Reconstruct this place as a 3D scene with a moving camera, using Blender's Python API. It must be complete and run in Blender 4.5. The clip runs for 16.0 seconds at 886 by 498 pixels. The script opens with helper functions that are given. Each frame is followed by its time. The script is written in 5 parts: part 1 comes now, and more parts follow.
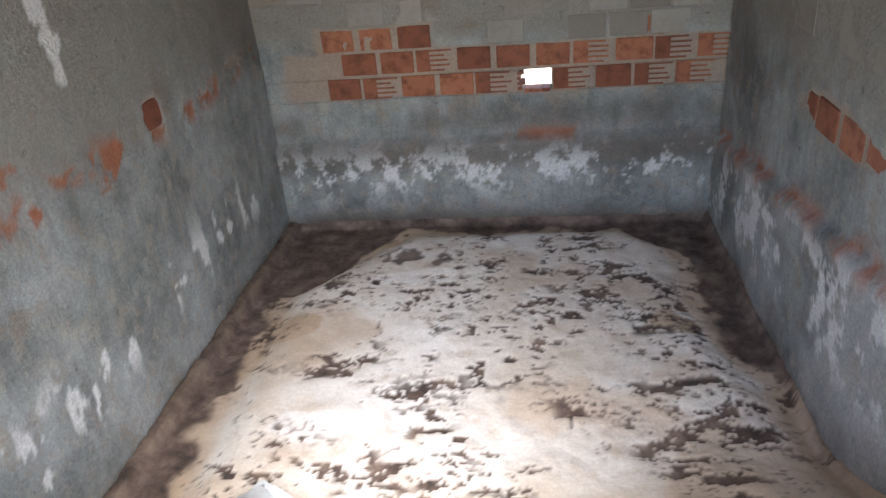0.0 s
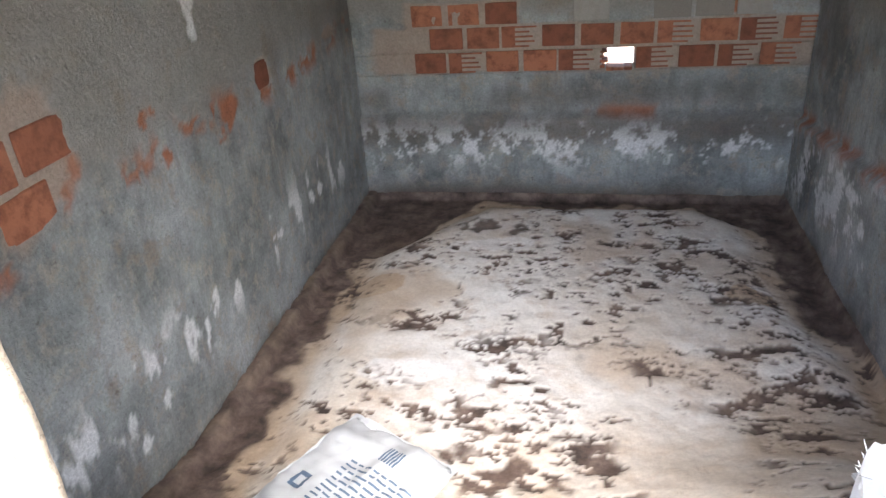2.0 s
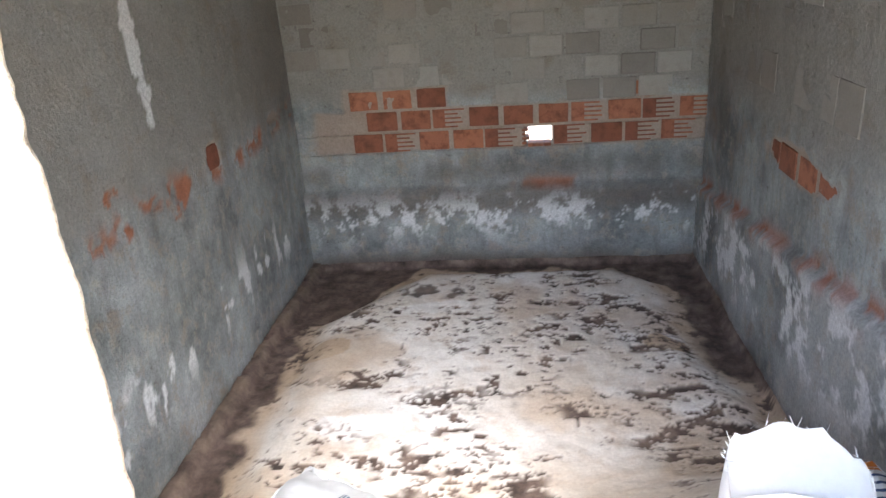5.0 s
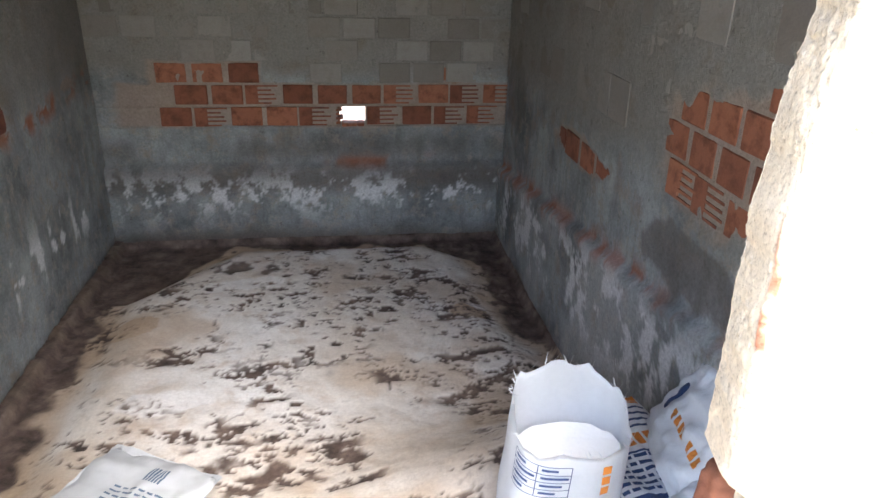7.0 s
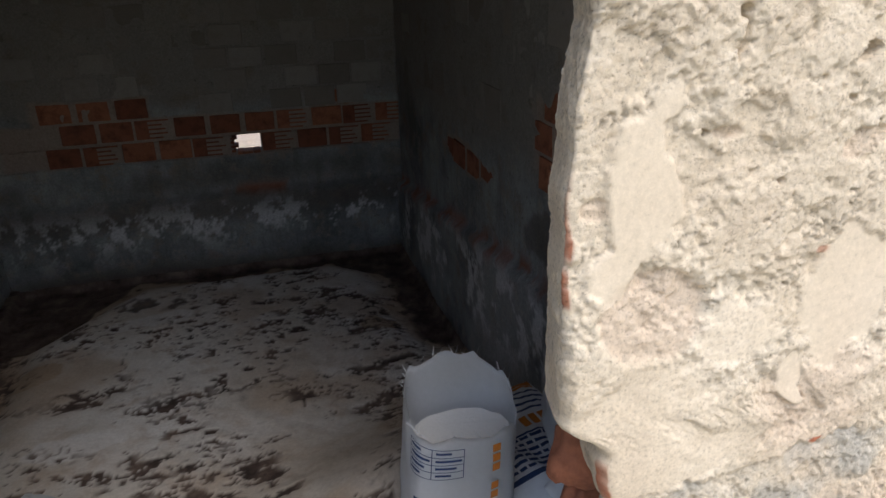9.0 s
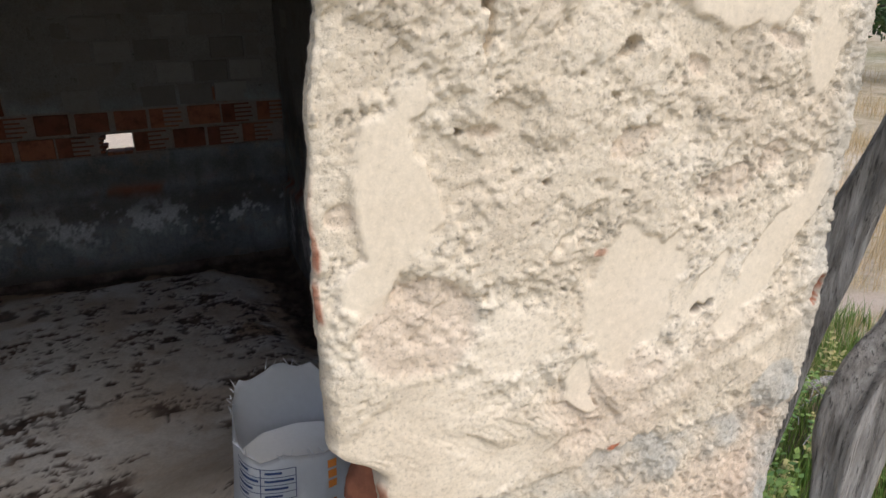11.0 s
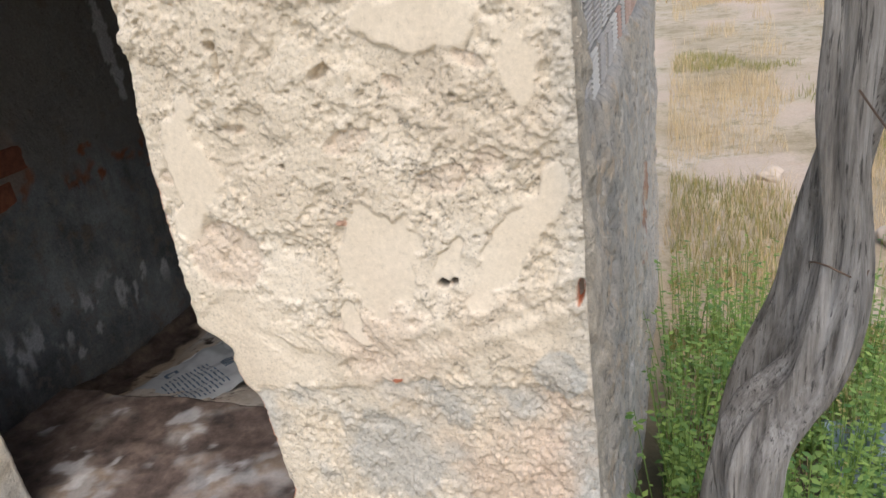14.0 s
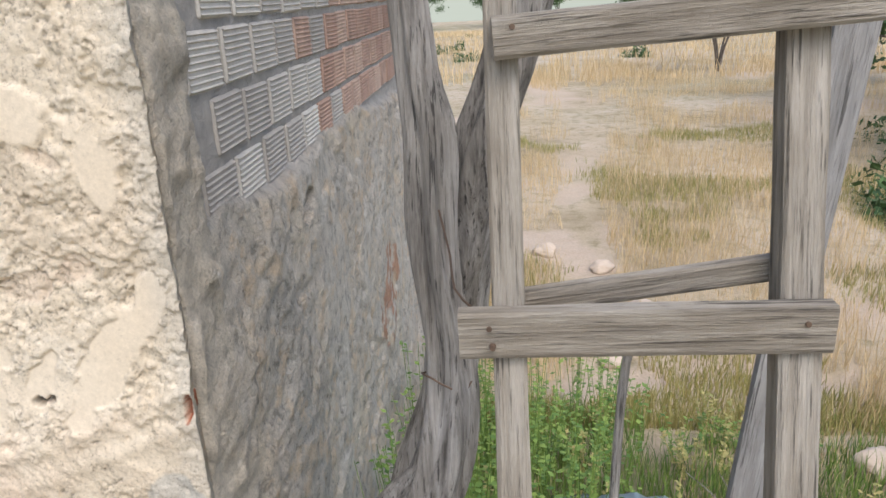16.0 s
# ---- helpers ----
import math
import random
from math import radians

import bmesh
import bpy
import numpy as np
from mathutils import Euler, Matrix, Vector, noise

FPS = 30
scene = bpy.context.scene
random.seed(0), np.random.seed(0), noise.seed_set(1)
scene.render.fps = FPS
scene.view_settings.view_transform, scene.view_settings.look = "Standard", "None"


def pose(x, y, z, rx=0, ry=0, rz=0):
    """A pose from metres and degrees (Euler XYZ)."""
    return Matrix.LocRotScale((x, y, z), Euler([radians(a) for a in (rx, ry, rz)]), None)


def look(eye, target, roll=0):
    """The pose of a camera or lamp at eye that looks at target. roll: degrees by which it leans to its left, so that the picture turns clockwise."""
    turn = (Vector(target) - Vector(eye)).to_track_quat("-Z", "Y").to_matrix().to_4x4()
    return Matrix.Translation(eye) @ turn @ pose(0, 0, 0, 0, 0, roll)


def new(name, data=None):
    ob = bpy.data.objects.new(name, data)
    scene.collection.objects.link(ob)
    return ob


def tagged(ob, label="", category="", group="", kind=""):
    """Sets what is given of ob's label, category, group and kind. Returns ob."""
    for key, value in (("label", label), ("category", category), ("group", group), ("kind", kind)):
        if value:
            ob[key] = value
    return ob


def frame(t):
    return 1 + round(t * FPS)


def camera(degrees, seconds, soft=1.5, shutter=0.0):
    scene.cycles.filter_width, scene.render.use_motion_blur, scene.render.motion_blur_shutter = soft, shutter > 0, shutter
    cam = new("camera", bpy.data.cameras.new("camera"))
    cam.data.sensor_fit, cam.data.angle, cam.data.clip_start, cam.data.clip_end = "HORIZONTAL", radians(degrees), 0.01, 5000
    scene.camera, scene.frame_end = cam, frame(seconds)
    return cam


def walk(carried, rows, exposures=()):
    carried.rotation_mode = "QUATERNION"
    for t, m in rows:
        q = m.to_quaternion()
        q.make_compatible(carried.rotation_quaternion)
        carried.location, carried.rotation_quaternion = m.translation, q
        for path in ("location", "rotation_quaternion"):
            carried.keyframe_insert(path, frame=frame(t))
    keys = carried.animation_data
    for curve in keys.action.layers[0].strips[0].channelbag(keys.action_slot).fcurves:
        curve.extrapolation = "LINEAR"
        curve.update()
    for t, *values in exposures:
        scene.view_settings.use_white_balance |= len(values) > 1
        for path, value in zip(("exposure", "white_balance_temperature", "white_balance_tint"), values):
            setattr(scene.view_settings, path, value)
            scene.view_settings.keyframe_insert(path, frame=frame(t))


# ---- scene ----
cam = camera(63.9, 16.0)
PATH = [
    (0, (1.481, -0.023, 1.807), (1.207, 1.726, 0.876), -5.5),
    (0.5, (1.474, -0.151, 1.815), (1.107, 1.656, 1.04), -7.3),
    (1, (1.464, -0.189, 1.829), (0.963, 1.602, 1.094), -6.6),
    (1.5, (1.391, -0.213, 1.795), (0.897, 1.566, 1.027), -5.4),
    (2, (1.345, -0.224, 1.76), (0.941, 1.498, 0.826), -4.9),
    (2.5, (1.301, -0.242, 1.761), (0.875, 1.461, 0.803), -3.1),
    (3, (1.344, -0.305, 1.801), (0.833, 1.404, 0.896), -4.1),
    (5.3, (1.429, -0.487, 1.824), (1.295, 1.37, 1.094), -4.3),
    (5.5, (1.46, -0.459, 1.819), (1.426, 1.406, 1.1), -3.4),
    (6, (1.387, -0.519, 1.813), (1.535, 1.289, 0.972), -1.8),
    (6.5, (1.372, -0.548, 1.819), (1.616, 1.257, 0.992), 0.0),
    (7, (1.403, -0.62, 1.828), (1.676, 1.191, 1.023), 1.5),
    (7.5, (1.456, -0.685, 1.832), (1.807, 1.127, 1.063), 0.0),
    (8, (1.481, -0.716, 1.831), (1.893, 1.082, 1.059), -0.2),
    (8.2, (1.476, -0.723, 1.836), (1.891, 1.08, 1.076), -0.4),
    (10.3, (1.583, -0.789, 1.844), (2.272, 0.925, 1.077), -2.4),
    (10.5, (1.612, -0.785, 1.834), (2.325, 0.921, 1.073), -2.0),
    (11, (1.710, -0.753, 1.822), (2.401, 0.961, 1.058), -0.1),
    (11.5, (1.846, -0.728, 1.817), (2.412, 1.016, 1.020), -1.4),
    (12, (2.009, -0.808, 1.825), (2.741, 0.898, 1.081), -0.3),
    (12.5, (2.239, -1.001, 1.834), (2.71, 0.78, 1.056), -4.8),
    (13, (2.458, -0.975, 1.815), (2.659, 0.836, 0.991), -3.8),
    (13.5, (2.652, -0.971, 1.861), (2.598, 0.875, 1.093), -5.8),
    (13.9, (2.793, -1.061, 1.883), (2.236, 0.671, 1.05), -6.7),
    (14, (2.809, -1.073, 1.897), (2.181, 0.646, 1.091), -8.4),
    (14.5, (2.826, -1.041, 1.9), (2.346, 0.75, 1.149), -3.5),
    (15, (2.813, -0.982, 1.89), (2.567, 0.876, 1.192), -0.6),
    (15.5, (2.95, -0.97, 1.899), (2.722, 0.908, 1.251), 0.0),
    (16, (3.131, -0.938, 1.916), (2.983, 0.937, 1.235), -2.2),
]
EXPOSURES = [(0.0, 3.85), (1.0, 4.05), (1.5, 4.0), (2.0, 3.7), (2.5, 3.3), (3.0, 3.4), (5.5, 3.9), (6.5, 3.5), (7.0, 3.2), (7.5, 2.5), (8.0, 1.4), (10.3, 0.45), (11.0, 0.5), (12.0, 0.6), (13.5, 0.5), (16.0, 0.6)]
walk(cam, [(t, look(eye, target, roll)) for t, eye, target, roll in PATH], EXPOSURES)

# ---- sky and sun ----
world = bpy.data.worlds.new("sky")
scene.world = world
world.use_nodes = True
wn = world.node_tree
sky = wn.nodes.new("ShaderNodeTexSky")
sky.sky_type, sky.sun_disc = "NISHITA", False
sky.sun_elevation, sky.sun_rotation = radians(57), radians(158)
sky.dust_density, sky.air_density = 2.5, 1.0
# the bright haze of the horizon goes on below the far edge of the ground
aim, cut, up, join = wn.nodes.new("ShaderNodeTexCoord"), wn.nodes.new("ShaderNodeSeparateXYZ"), wn.nodes.new("ShaderNodeMath"), wn.nodes.new("ShaderNodeCombineXYZ")
up.operation, up.inputs[1].default_value = "MAXIMUM", 0.04
wn.links.new(aim.outputs["Generated"], cut.inputs[0])
wn.links.new(cut.outputs[2], up.inputs[0])
wn.links.new(cut.outputs[0], join.inputs[0])
wn.links.new(cut.outputs[1], join.inputs[1])
wn.links.new(up.outputs[0], join.inputs[2])
wn.links.new(join.outputs[0], sky.inputs[0])
wn.links.new(sky.outputs[0], wn.nodes["Background"].inputs[0])
wn.nodes["Background"].inputs[1].default_value = 0.15
sun = new("sun", bpy.data.lights.new("sun", "SUN"))
sun.data.energy, sun.data.angle, sun.data.color = 1.25, radians(48), (1.0, 0.97, 0.93)
sun.matrix_world = look((0, 0, 0), (-0.20, 0.50, -0.83))


# ---- numbers ----
def smooth(a, b, x):
    t = np.clip((x - a) / (b - a), 0, 1)
    return t * t * (3 - 2 * t)


def lattice(x, y, seed):
    xi, yi = np.floor(x).astype(np.int64), np.floor(y).astype(np.int64)
    fx, fy = x - xi, y - yi
    fx, fy = fx * fx * (3 - 2 * fx), fy * fy * (3 - 2 * fy)

    def h(i, j):
        n = (i * 374761393 + j * 668265263 + seed * 974711) & 0x7FFFFFFF
        n = ((n ^ (n >> 13)) * 1274126177) & 0x7FFFFFFF
        return ((n ^ (n >> 16)) & 0xFFFF) / 65535.0
    return (h(xi, yi) * (1 - fx) + h(xi + 1, yi) * fx) * (1 - fy) + (h(xi, yi + 1) * (1 - fx) + h(xi + 1, yi + 1) * fx) * fy


def fbm(x, y, size, seed, octaves=4, gain=0.5):
    """Smooth noise about 0 with features of that size in metres."""
    total, amp, norm = 0, 1.0, 0
    for k in range(octaves):
        total = total + amp * (lattice(x / size * 2 ** k, y / size * 2 ** k, seed + k * 7) - 0.5)
        norm += amp
        amp *= gain
    return 2 * total / norm


def blob(x, y, cx, cy, rx, ry, turn=0.0, ragged=0.3, seed=1, size=0.08):
    """1 inside a ragged ellipse, 0 outside; soft over its rim."""
    c, s = math.cos(radians(turn)), math.sin(radians(turn))
    u, v = ((x - cx) * c + (y - cy) * s) / rx, (-(x - cx) * s + (y - cy) * c) / ry
    d = np.sqrt(u * u + v * v) + ragged * fbm(x, y, size, seed)
    return 1 - smooth(0.86, 1.08, d)


# ---- materials ----
def material(name, build):
    m = bpy.data.materials.new(name)
    m.use_nodes = True
    nt = m.node_tree
    build(nt, nt.nodes["Principled BSDF"])
    return m


def coords(nt, scale=(1, 1, 1)):
    tc = nt.nodes.new("ShaderNodeNewGeometry")
    mp = nt.nodes.new("ShaderNodeMapping")
    mp.inputs["Scale"].default_value = scale
    nt.links.new(tc.outputs["Position"], mp.inputs[0])
    return mp.outputs[0]


def own_coords(nt, scale=(1, 1, 1)):
    tc = nt.nodes.new("ShaderNodeTexCoord")
    mp = nt.nodes.new("ShaderNodeMapping")
    mp.inputs["Scale"].default_value = scale
    nt.links.new(tc.outputs["Object"], mp.inputs[0])
    return mp.outputs[0]


def noise_tex(nt, vec, scale, detail=5, rough=0.6):
    n = nt.nodes.new("ShaderNodeTexNoise")
    n.inputs["Scale"].default_value, n.inputs["Detail"].default_value, n.inputs["Roughness"].default_value = scale, detail, rough
    nt.links.new(vec, n.inputs["Vector"])
    return n.outputs["Fac"]


def ramp(nt, fac, stops):
    r = nt.nodes.new("ShaderNodeValToRGB")
    while len(r.color_ramp.elements) < len(stops):
        r.color_ramp.elements.new(0.5)
    for e, (p, c) in zip(r.color_ramp.elements, stops):
        e.position, e.color = p, (*c, 1) if len(c) == 3 else c
    nt.links.new(fac, r.inputs[0])
    return r.outputs[0]


def mix(nt, fac, a, b, mode="MIX"):
    n = nt.nodes.new("ShaderNodeMix")
    n.data_type, n.blend_type = "RGBA", mode
    for sock, v in ((n.inputs[0], fac), (n.inputs[6], a), (n.inputs[7], b)):
        if isinstance(v, (int, float)):
            sock.default_value = v
        elif isinstance(v, tuple):
            sock.default_value = (*v, 1)
        else:
            nt.links.new(v, sock)
    return n.outputs[2]


def calc(nt, op, a, b=0.0):
    n = nt.nodes.new("ShaderNodeMath")
    n.operation = op
    for sock, v in ((n.inputs[0], a), (n.inputs[1], b)):
        if isinstance(v, (int, float)):
            sock.default_value = v
        else:
            nt.links.new(v, sock)
    return n.outputs[0]


def attr(nt, name):
    n = nt.nodes.new("ShaderNodeAttribute")
    n.attribute_name = name
    return n.outputs["Fac"]


def bump(nt, p, height, strength=0.5, distance=0.01):
    b = nt.nodes.new("ShaderNodeBump")
    b.inputs["Strength"].default_value, b.inputs["Distance"].default_value = strength, distance
    nt.links.new(height, b.inputs["Height"])
    nt.links.new(b.outputs[0], p.inputs["Normal"])


def set_in(nt, p, colour=None, rough=None, metal=None):
    for key, v in (("Base Color", colour), ("Roughness", rough), ("Metallic", metal)):
        if v is None:
            continue
        if isinstance(v, (int, float)):
            p.inputs[key].default_value = v
        elif isinstance(v, tuple):
            p.inputs[key].default_value = (*v, 1)
        else:
            nt.links.new(v, p.inputs[key])


def m_cement(nt, p):
    """Grey cement render with damp blotches, salt bloom, exposed mortar and clay crumbs."""
    v = coords(nt)
    big, mid, fine = noise_tex(nt, v, 2.6, 10, 0.7), noise_tex(nt, v, 11, 10, 0.72), noise_tex(nt, v, 80, 6, 0.75)
    c = ramp(nt, big, [(0.36, (0.15, 0.16, 0.16)), (0.5, (0.27, 0.29, 0.285)), (0.64, (0.40, 0.42, 0.42))])
    c = mix(nt, ramp(nt, mid, [(0.5, (0, 0, 0)), (0.68, (1, 1, 1))]), c, (0.42, 0.38, 0.32))
    streak = noise_tex(nt, coords(nt, (14, 14, 2.2)), 1.0, 6, 0.7)
    c = mix(nt, ramp(nt, streak, [(0.50, (0, 0, 0)), (0.66, (0.35, 0.35, 0.35))]), c, (0.13, 0.125, 0.115))
    spots = ramp(nt, noise_tex(nt, v, 24, 8, 0.7), [(0.60, (0, 0, 0)), (0.70, (0.75, 0.75, 0.75))])
    c = mix(nt, attr(nt, "lime"), c, mix(nt, mid, (0.20, 0.19, 0.17), (0.36, 0.34, 0.30)))
    c = mix(nt, spots, c, (0.10, 0.09, 0.075))
    c = mix(nt, ramp(nt, noise_tex(nt, coords(nt), 5.5, 9, 0.7), [(0.54, (0, 0, 0)), (0.68, (0.6, 0.6, 0.6))]), c, (0.20, 0.16, 0.12))
    c = mix(nt, attr(nt, "raw"), c, mix(nt, mid, (0.31, 0.235, 0.185), (0.43, 0.355, 0.29)))
    c = mix(nt, attr(nt, "clay"), c, mix(nt, mid, (0.42, 0.16, 0.08), (0.30, 0.11, 0.06)))
    c = mix(nt, attr(nt, "damp"), c, mix(nt, mid, (0.10, 0.085, 0.075), (0.17, 0.14, 0.12)))
    c = mix(nt, attr(nt, "salt"), c, mix(nt, fine, (0.60, 0.60, 0.60), (0.80, 0.80, 0.80)))
    set_in(nt, p, mix(nt, 0.35, c, ramp(nt, fine, [(0.35, (0.4, 0.4, 0.4)), (0.65, (1.35, 1.35, 1.35))]), "MULTIPLY"), 0.88)
    bump(nt, p, calc(nt, "ADD", mid, calc(nt, "MULTIPLY", fine, 0.5)), 0.8, 0.015)


def m_facade(nt, p):
    """Cream rough-cast lime plaster, smooth where it was trowelled, grey cement low down."""
    v = coords(nt)
    big, mid, fine = noise_tex(nt, v, 4, 6, 0.6), noise_tex(nt, v, 75, 10, 0.8), noise_tex(nt, v, 160, 5, 0.75)
    c = ramp(nt, big, [(0.3, (0.57, 0.475, 0.36)), (0.5, (0.67, 0.575, 0.445)), (0.72, (0.75, 0.665, 0.54))])
    c = mix(nt, attr(nt, "pink"), c, (0.62, 0.48, 0.37))
    c = mix(nt, calc(nt, "MULTIPLY", attr(nt, "flat"), 0.6), c, mix(nt, big, (0.62, 0.525, 0.405), (0.68, 0.585, 0.46)))
    c = mix(nt, attr(nt, "grey"), c, mix(nt, mid, (0.36, 0.35, 0.32), (0.55, 0.52, 0.46)))
    c = mix(nt, attr(nt, "clay"), c, mix(nt, mid, (0.46, 0.17, 0.085), (0.34, 0.11, 0.06)))
    # shade under torn ledges and inside holes, painted as near-black brown
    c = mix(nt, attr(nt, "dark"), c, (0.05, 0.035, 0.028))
    # speckled grain; its pits and crevices carry their shade in the colour
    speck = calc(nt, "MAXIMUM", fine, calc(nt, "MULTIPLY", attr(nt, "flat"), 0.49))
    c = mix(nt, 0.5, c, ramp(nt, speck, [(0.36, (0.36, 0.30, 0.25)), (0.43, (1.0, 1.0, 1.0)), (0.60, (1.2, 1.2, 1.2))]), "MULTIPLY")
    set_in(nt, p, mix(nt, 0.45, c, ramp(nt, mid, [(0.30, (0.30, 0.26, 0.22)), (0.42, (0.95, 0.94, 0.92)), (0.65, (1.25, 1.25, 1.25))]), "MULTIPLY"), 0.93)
    grain = calc(nt, "ADD", noise_tex(nt, v, 130, 6, 0.7), calc(nt, "MULTIPLY", fine, 0.6))
    grain = calc(nt, "MULTIPLY", grain, calc(nt, "SUBTRACT", 1.0, calc(nt, "MULTIPLY", attr(nt, "flat"), 0.9)))
    bump(nt, p, grain, 0.6, 0.0065)


def m_sidewall(nt, p):
    """Weathered side render: grey cement with black lichen streaks and sandy bare spots."""
    v = coords(nt)
    big, mid, fine = noise_tex(nt, v, 3, 6, 0.65), noise_tex(nt, v, 30, 8, 0.7), noise_tex(nt, v, 200, 4, 0.7)
    c = ramp(nt, big, [(0.3, (0.46, 0.44, 0.40)), (0.5, (0.63, 0.57, 0.49)), (0.7, (0.74, 0.64, 0.50))])
    c = mix(nt, attr(nt, "flat"), c, (0.66, 0.61, 0.54))
    st = noise_tex(nt, coords(nt, (20, 20, 3)), 1.0, 6, 0.75)
    c = mix(nt, ramp(nt, st, [(0.57, (0, 0, 0)), (0.70, (0.6, 0.6, 0.6))]), c, (0.20, 0.19, 0.17))
    c = mix(nt, ramp(nt, mid, [(0.36, (0.5, 0.5, 0.5)), (0.46, (0, 0, 0))]), c, (0.17, 0.155, 0.13))
    c = mix(nt, ramp(nt, noise_tex(nt, v, 9, 8, 0.7), [(0.52, (0, 0, 0)), (0.62, (0.8, 0.8, 0.8))]), c, (0.70, 0.56, 0.40))
    c = mix(nt, attr(nt, "clay"), c, (0.45, 0.22, 0.13))
    c = mix(nt, attr(nt, "pale"), c, mix(nt, mid, (0.60, 0.53, 0.43), (0.74, 0.66, 0.54)))
    c = mix(nt, 0.3, c, ramp(nt, fine, [(0.35, (0.4, 0.4, 0.4)), (0.5, (1, 1, 1)), (0.62, (1.25, 1.25, 1.25))]), "MULTIPLY")
    c = mix(nt, attr(nt, "raw"), c, mix(nt, mid, (0.46, 0.43, 0.40), (0.56, 0.53, 0.49)))
    set_in(nt, p, mix(nt, 0.45, c, ramp(nt, mid, [(0.3, (0.6, 0.6, 0.6)), (0.65, (1.2, 1.2, 1.2))]), "MULTIPLY"), 0.93)
    bump(nt, p, calc(nt, "ADD", mid, calc(nt, "MULTIPLY", fine, 0.35)), 1.0, 0.025)


def m_floor(nt, p):
    """Salt-crusted slab: pale crust, ochre stains, dark wet dirt where the crust is missing."""
    v = coords(nt)
    big, mid, fine = noise_tex(nt, v, 1.6, 6, 0.6), noise_tex(nt, v, 9, 8, 0.65), noise_tex(nt, v, 70, 6, 0.7)
    dirt = ramp(nt, mid, [(0.35, (0.045, 0.032, 0.027)), (0.52, (0.125, 0.088, 0.072)), (0.68, (0.22, 0.165, 0.135))])
    crust = ramp(nt, big, [(0.35, (0.62, 0.56, 0.49)), (0.52, (0.72, 0.69, 0.65)), (0.68, (0.80, 0.80, 0.79))])
    crust = mix(nt, ramp(nt, mid, [(0.5, (0, 0, 0)), (0.75, (0.7, 0.7, 0.7))]), crust, (0.50, 0.39, 0.30))
    crust = mix(nt, attr(nt, "ochre"), crust, mix(nt, mid, (0.40, 0.285, 0.19), (0.60, 0.49, 0.37)))
    c = mix(nt, attr(nt, "crust"), dirt, crust)
    c = mix(nt, attr(nt, "salt"), c, (0.82, 0.82, 0.82))
    set_in(nt, p, mix(nt, 0.35, c, ramp(nt, fine, [(0.3, (0.6, 0.6, 0.6)), (0.65, (1.15, 1.15, 1.15))]), "MULTIPLY"), 0.85)
    bump(nt, p, calc(nt, "ADD", mid, calc(nt, "MULTIPLY", fine, 0.4)), 0.5, 0.012)


def m_brick(dark, light, wash=0.0, tone=1.0):
    def build(nt, p):
        v = coords(nt)
        oi = nt.nodes.new("ShaderNodeObjectInfo")
        mid, fine = noise_tex(nt, v, 18, 6, 0.65), noise_tex(nt, v, 120, 5, 0.7)
        c = mix(nt, oi.outputs["Random"], dark, light)
        c = mix(nt, ramp(nt, mid, [(0.45, (0, 0, 0)), (0.75, (1, 1, 1))]), c, tuple(0.55 * a for a in dark))
        if wash:
            c = mix(nt, ramp(nt, mid, [(0.35, (wash,) * 3), (0.75, (wash * 0.8,) * 3)]), c, mix(nt, oi.outputs["Random"], tuple(tone * q for q in (0.20, 0.19, 0.17)), tuple(tone * q for q in (0.34, 0.325, 0.29))))
        set_in(nt, p, mix(nt, 0.3, c, ramp(nt, fine, [(0.3, (0.6, 0.6, 0.6)), (0.7, (1.2, 1.2, 1.2))]), "MULTIPLY"), 0.9)
        bump(nt, p, calc(nt, "ADD", mid, calc(nt, "MULTIPLY", fine, 0.5)), 0.4, 0.006)
    return build


def m_wood(a, b, c3):
    def build(nt, p):
        v = own_coords(nt, (38, 38, 2.6))
        g, w = noise_tex(nt, v, 1.0, 8, 0.7), noise_tex(nt, own_coords(nt), 5, 5, 0.6)
        f = noise_tex(nt, own_coords(nt, (160, 160, 7)), 1.0, 5, 0.7)
        c = ramp(nt, g, [(0.32, a), (0.5, b), (0.68, c3)])
        c = mix(nt, 0.5, c, ramp(nt, w, [(0.35, (0.6, 0.56, 0.5)), (0.65, (1.15, 1.15, 1.15))]), "MULTIPLY")
        c = mix(nt, ramp(nt, f, [(0.55, (0, 0, 0)), (0.64, (0.85, 0.85, 0.85))]), c, tuple(0.35 * q for q in a))
        set_in(nt, p, c, 0.85)
        bump(nt, p, calc(nt, "ADD", g, calc(nt, "MULTIPLY", f, 0.8)), 1.0, 0.012)
    return build


def m_plain(colour, rough=0.7, var=0.25, scale=30, metal=0.0, relief_=0.15):
    def build(nt, p):
        n = noise_tex(nt, coords(nt), scale, 5, 0.6)
        c = mix(nt, n, tuple(q * (1 - var) for q in colour), tuple(min(1, q * (1 + var)) for q in colour))
        set_in(nt, p, c, rough, metal)
        bump(nt, p, n, relief_, 0.004)
    return build


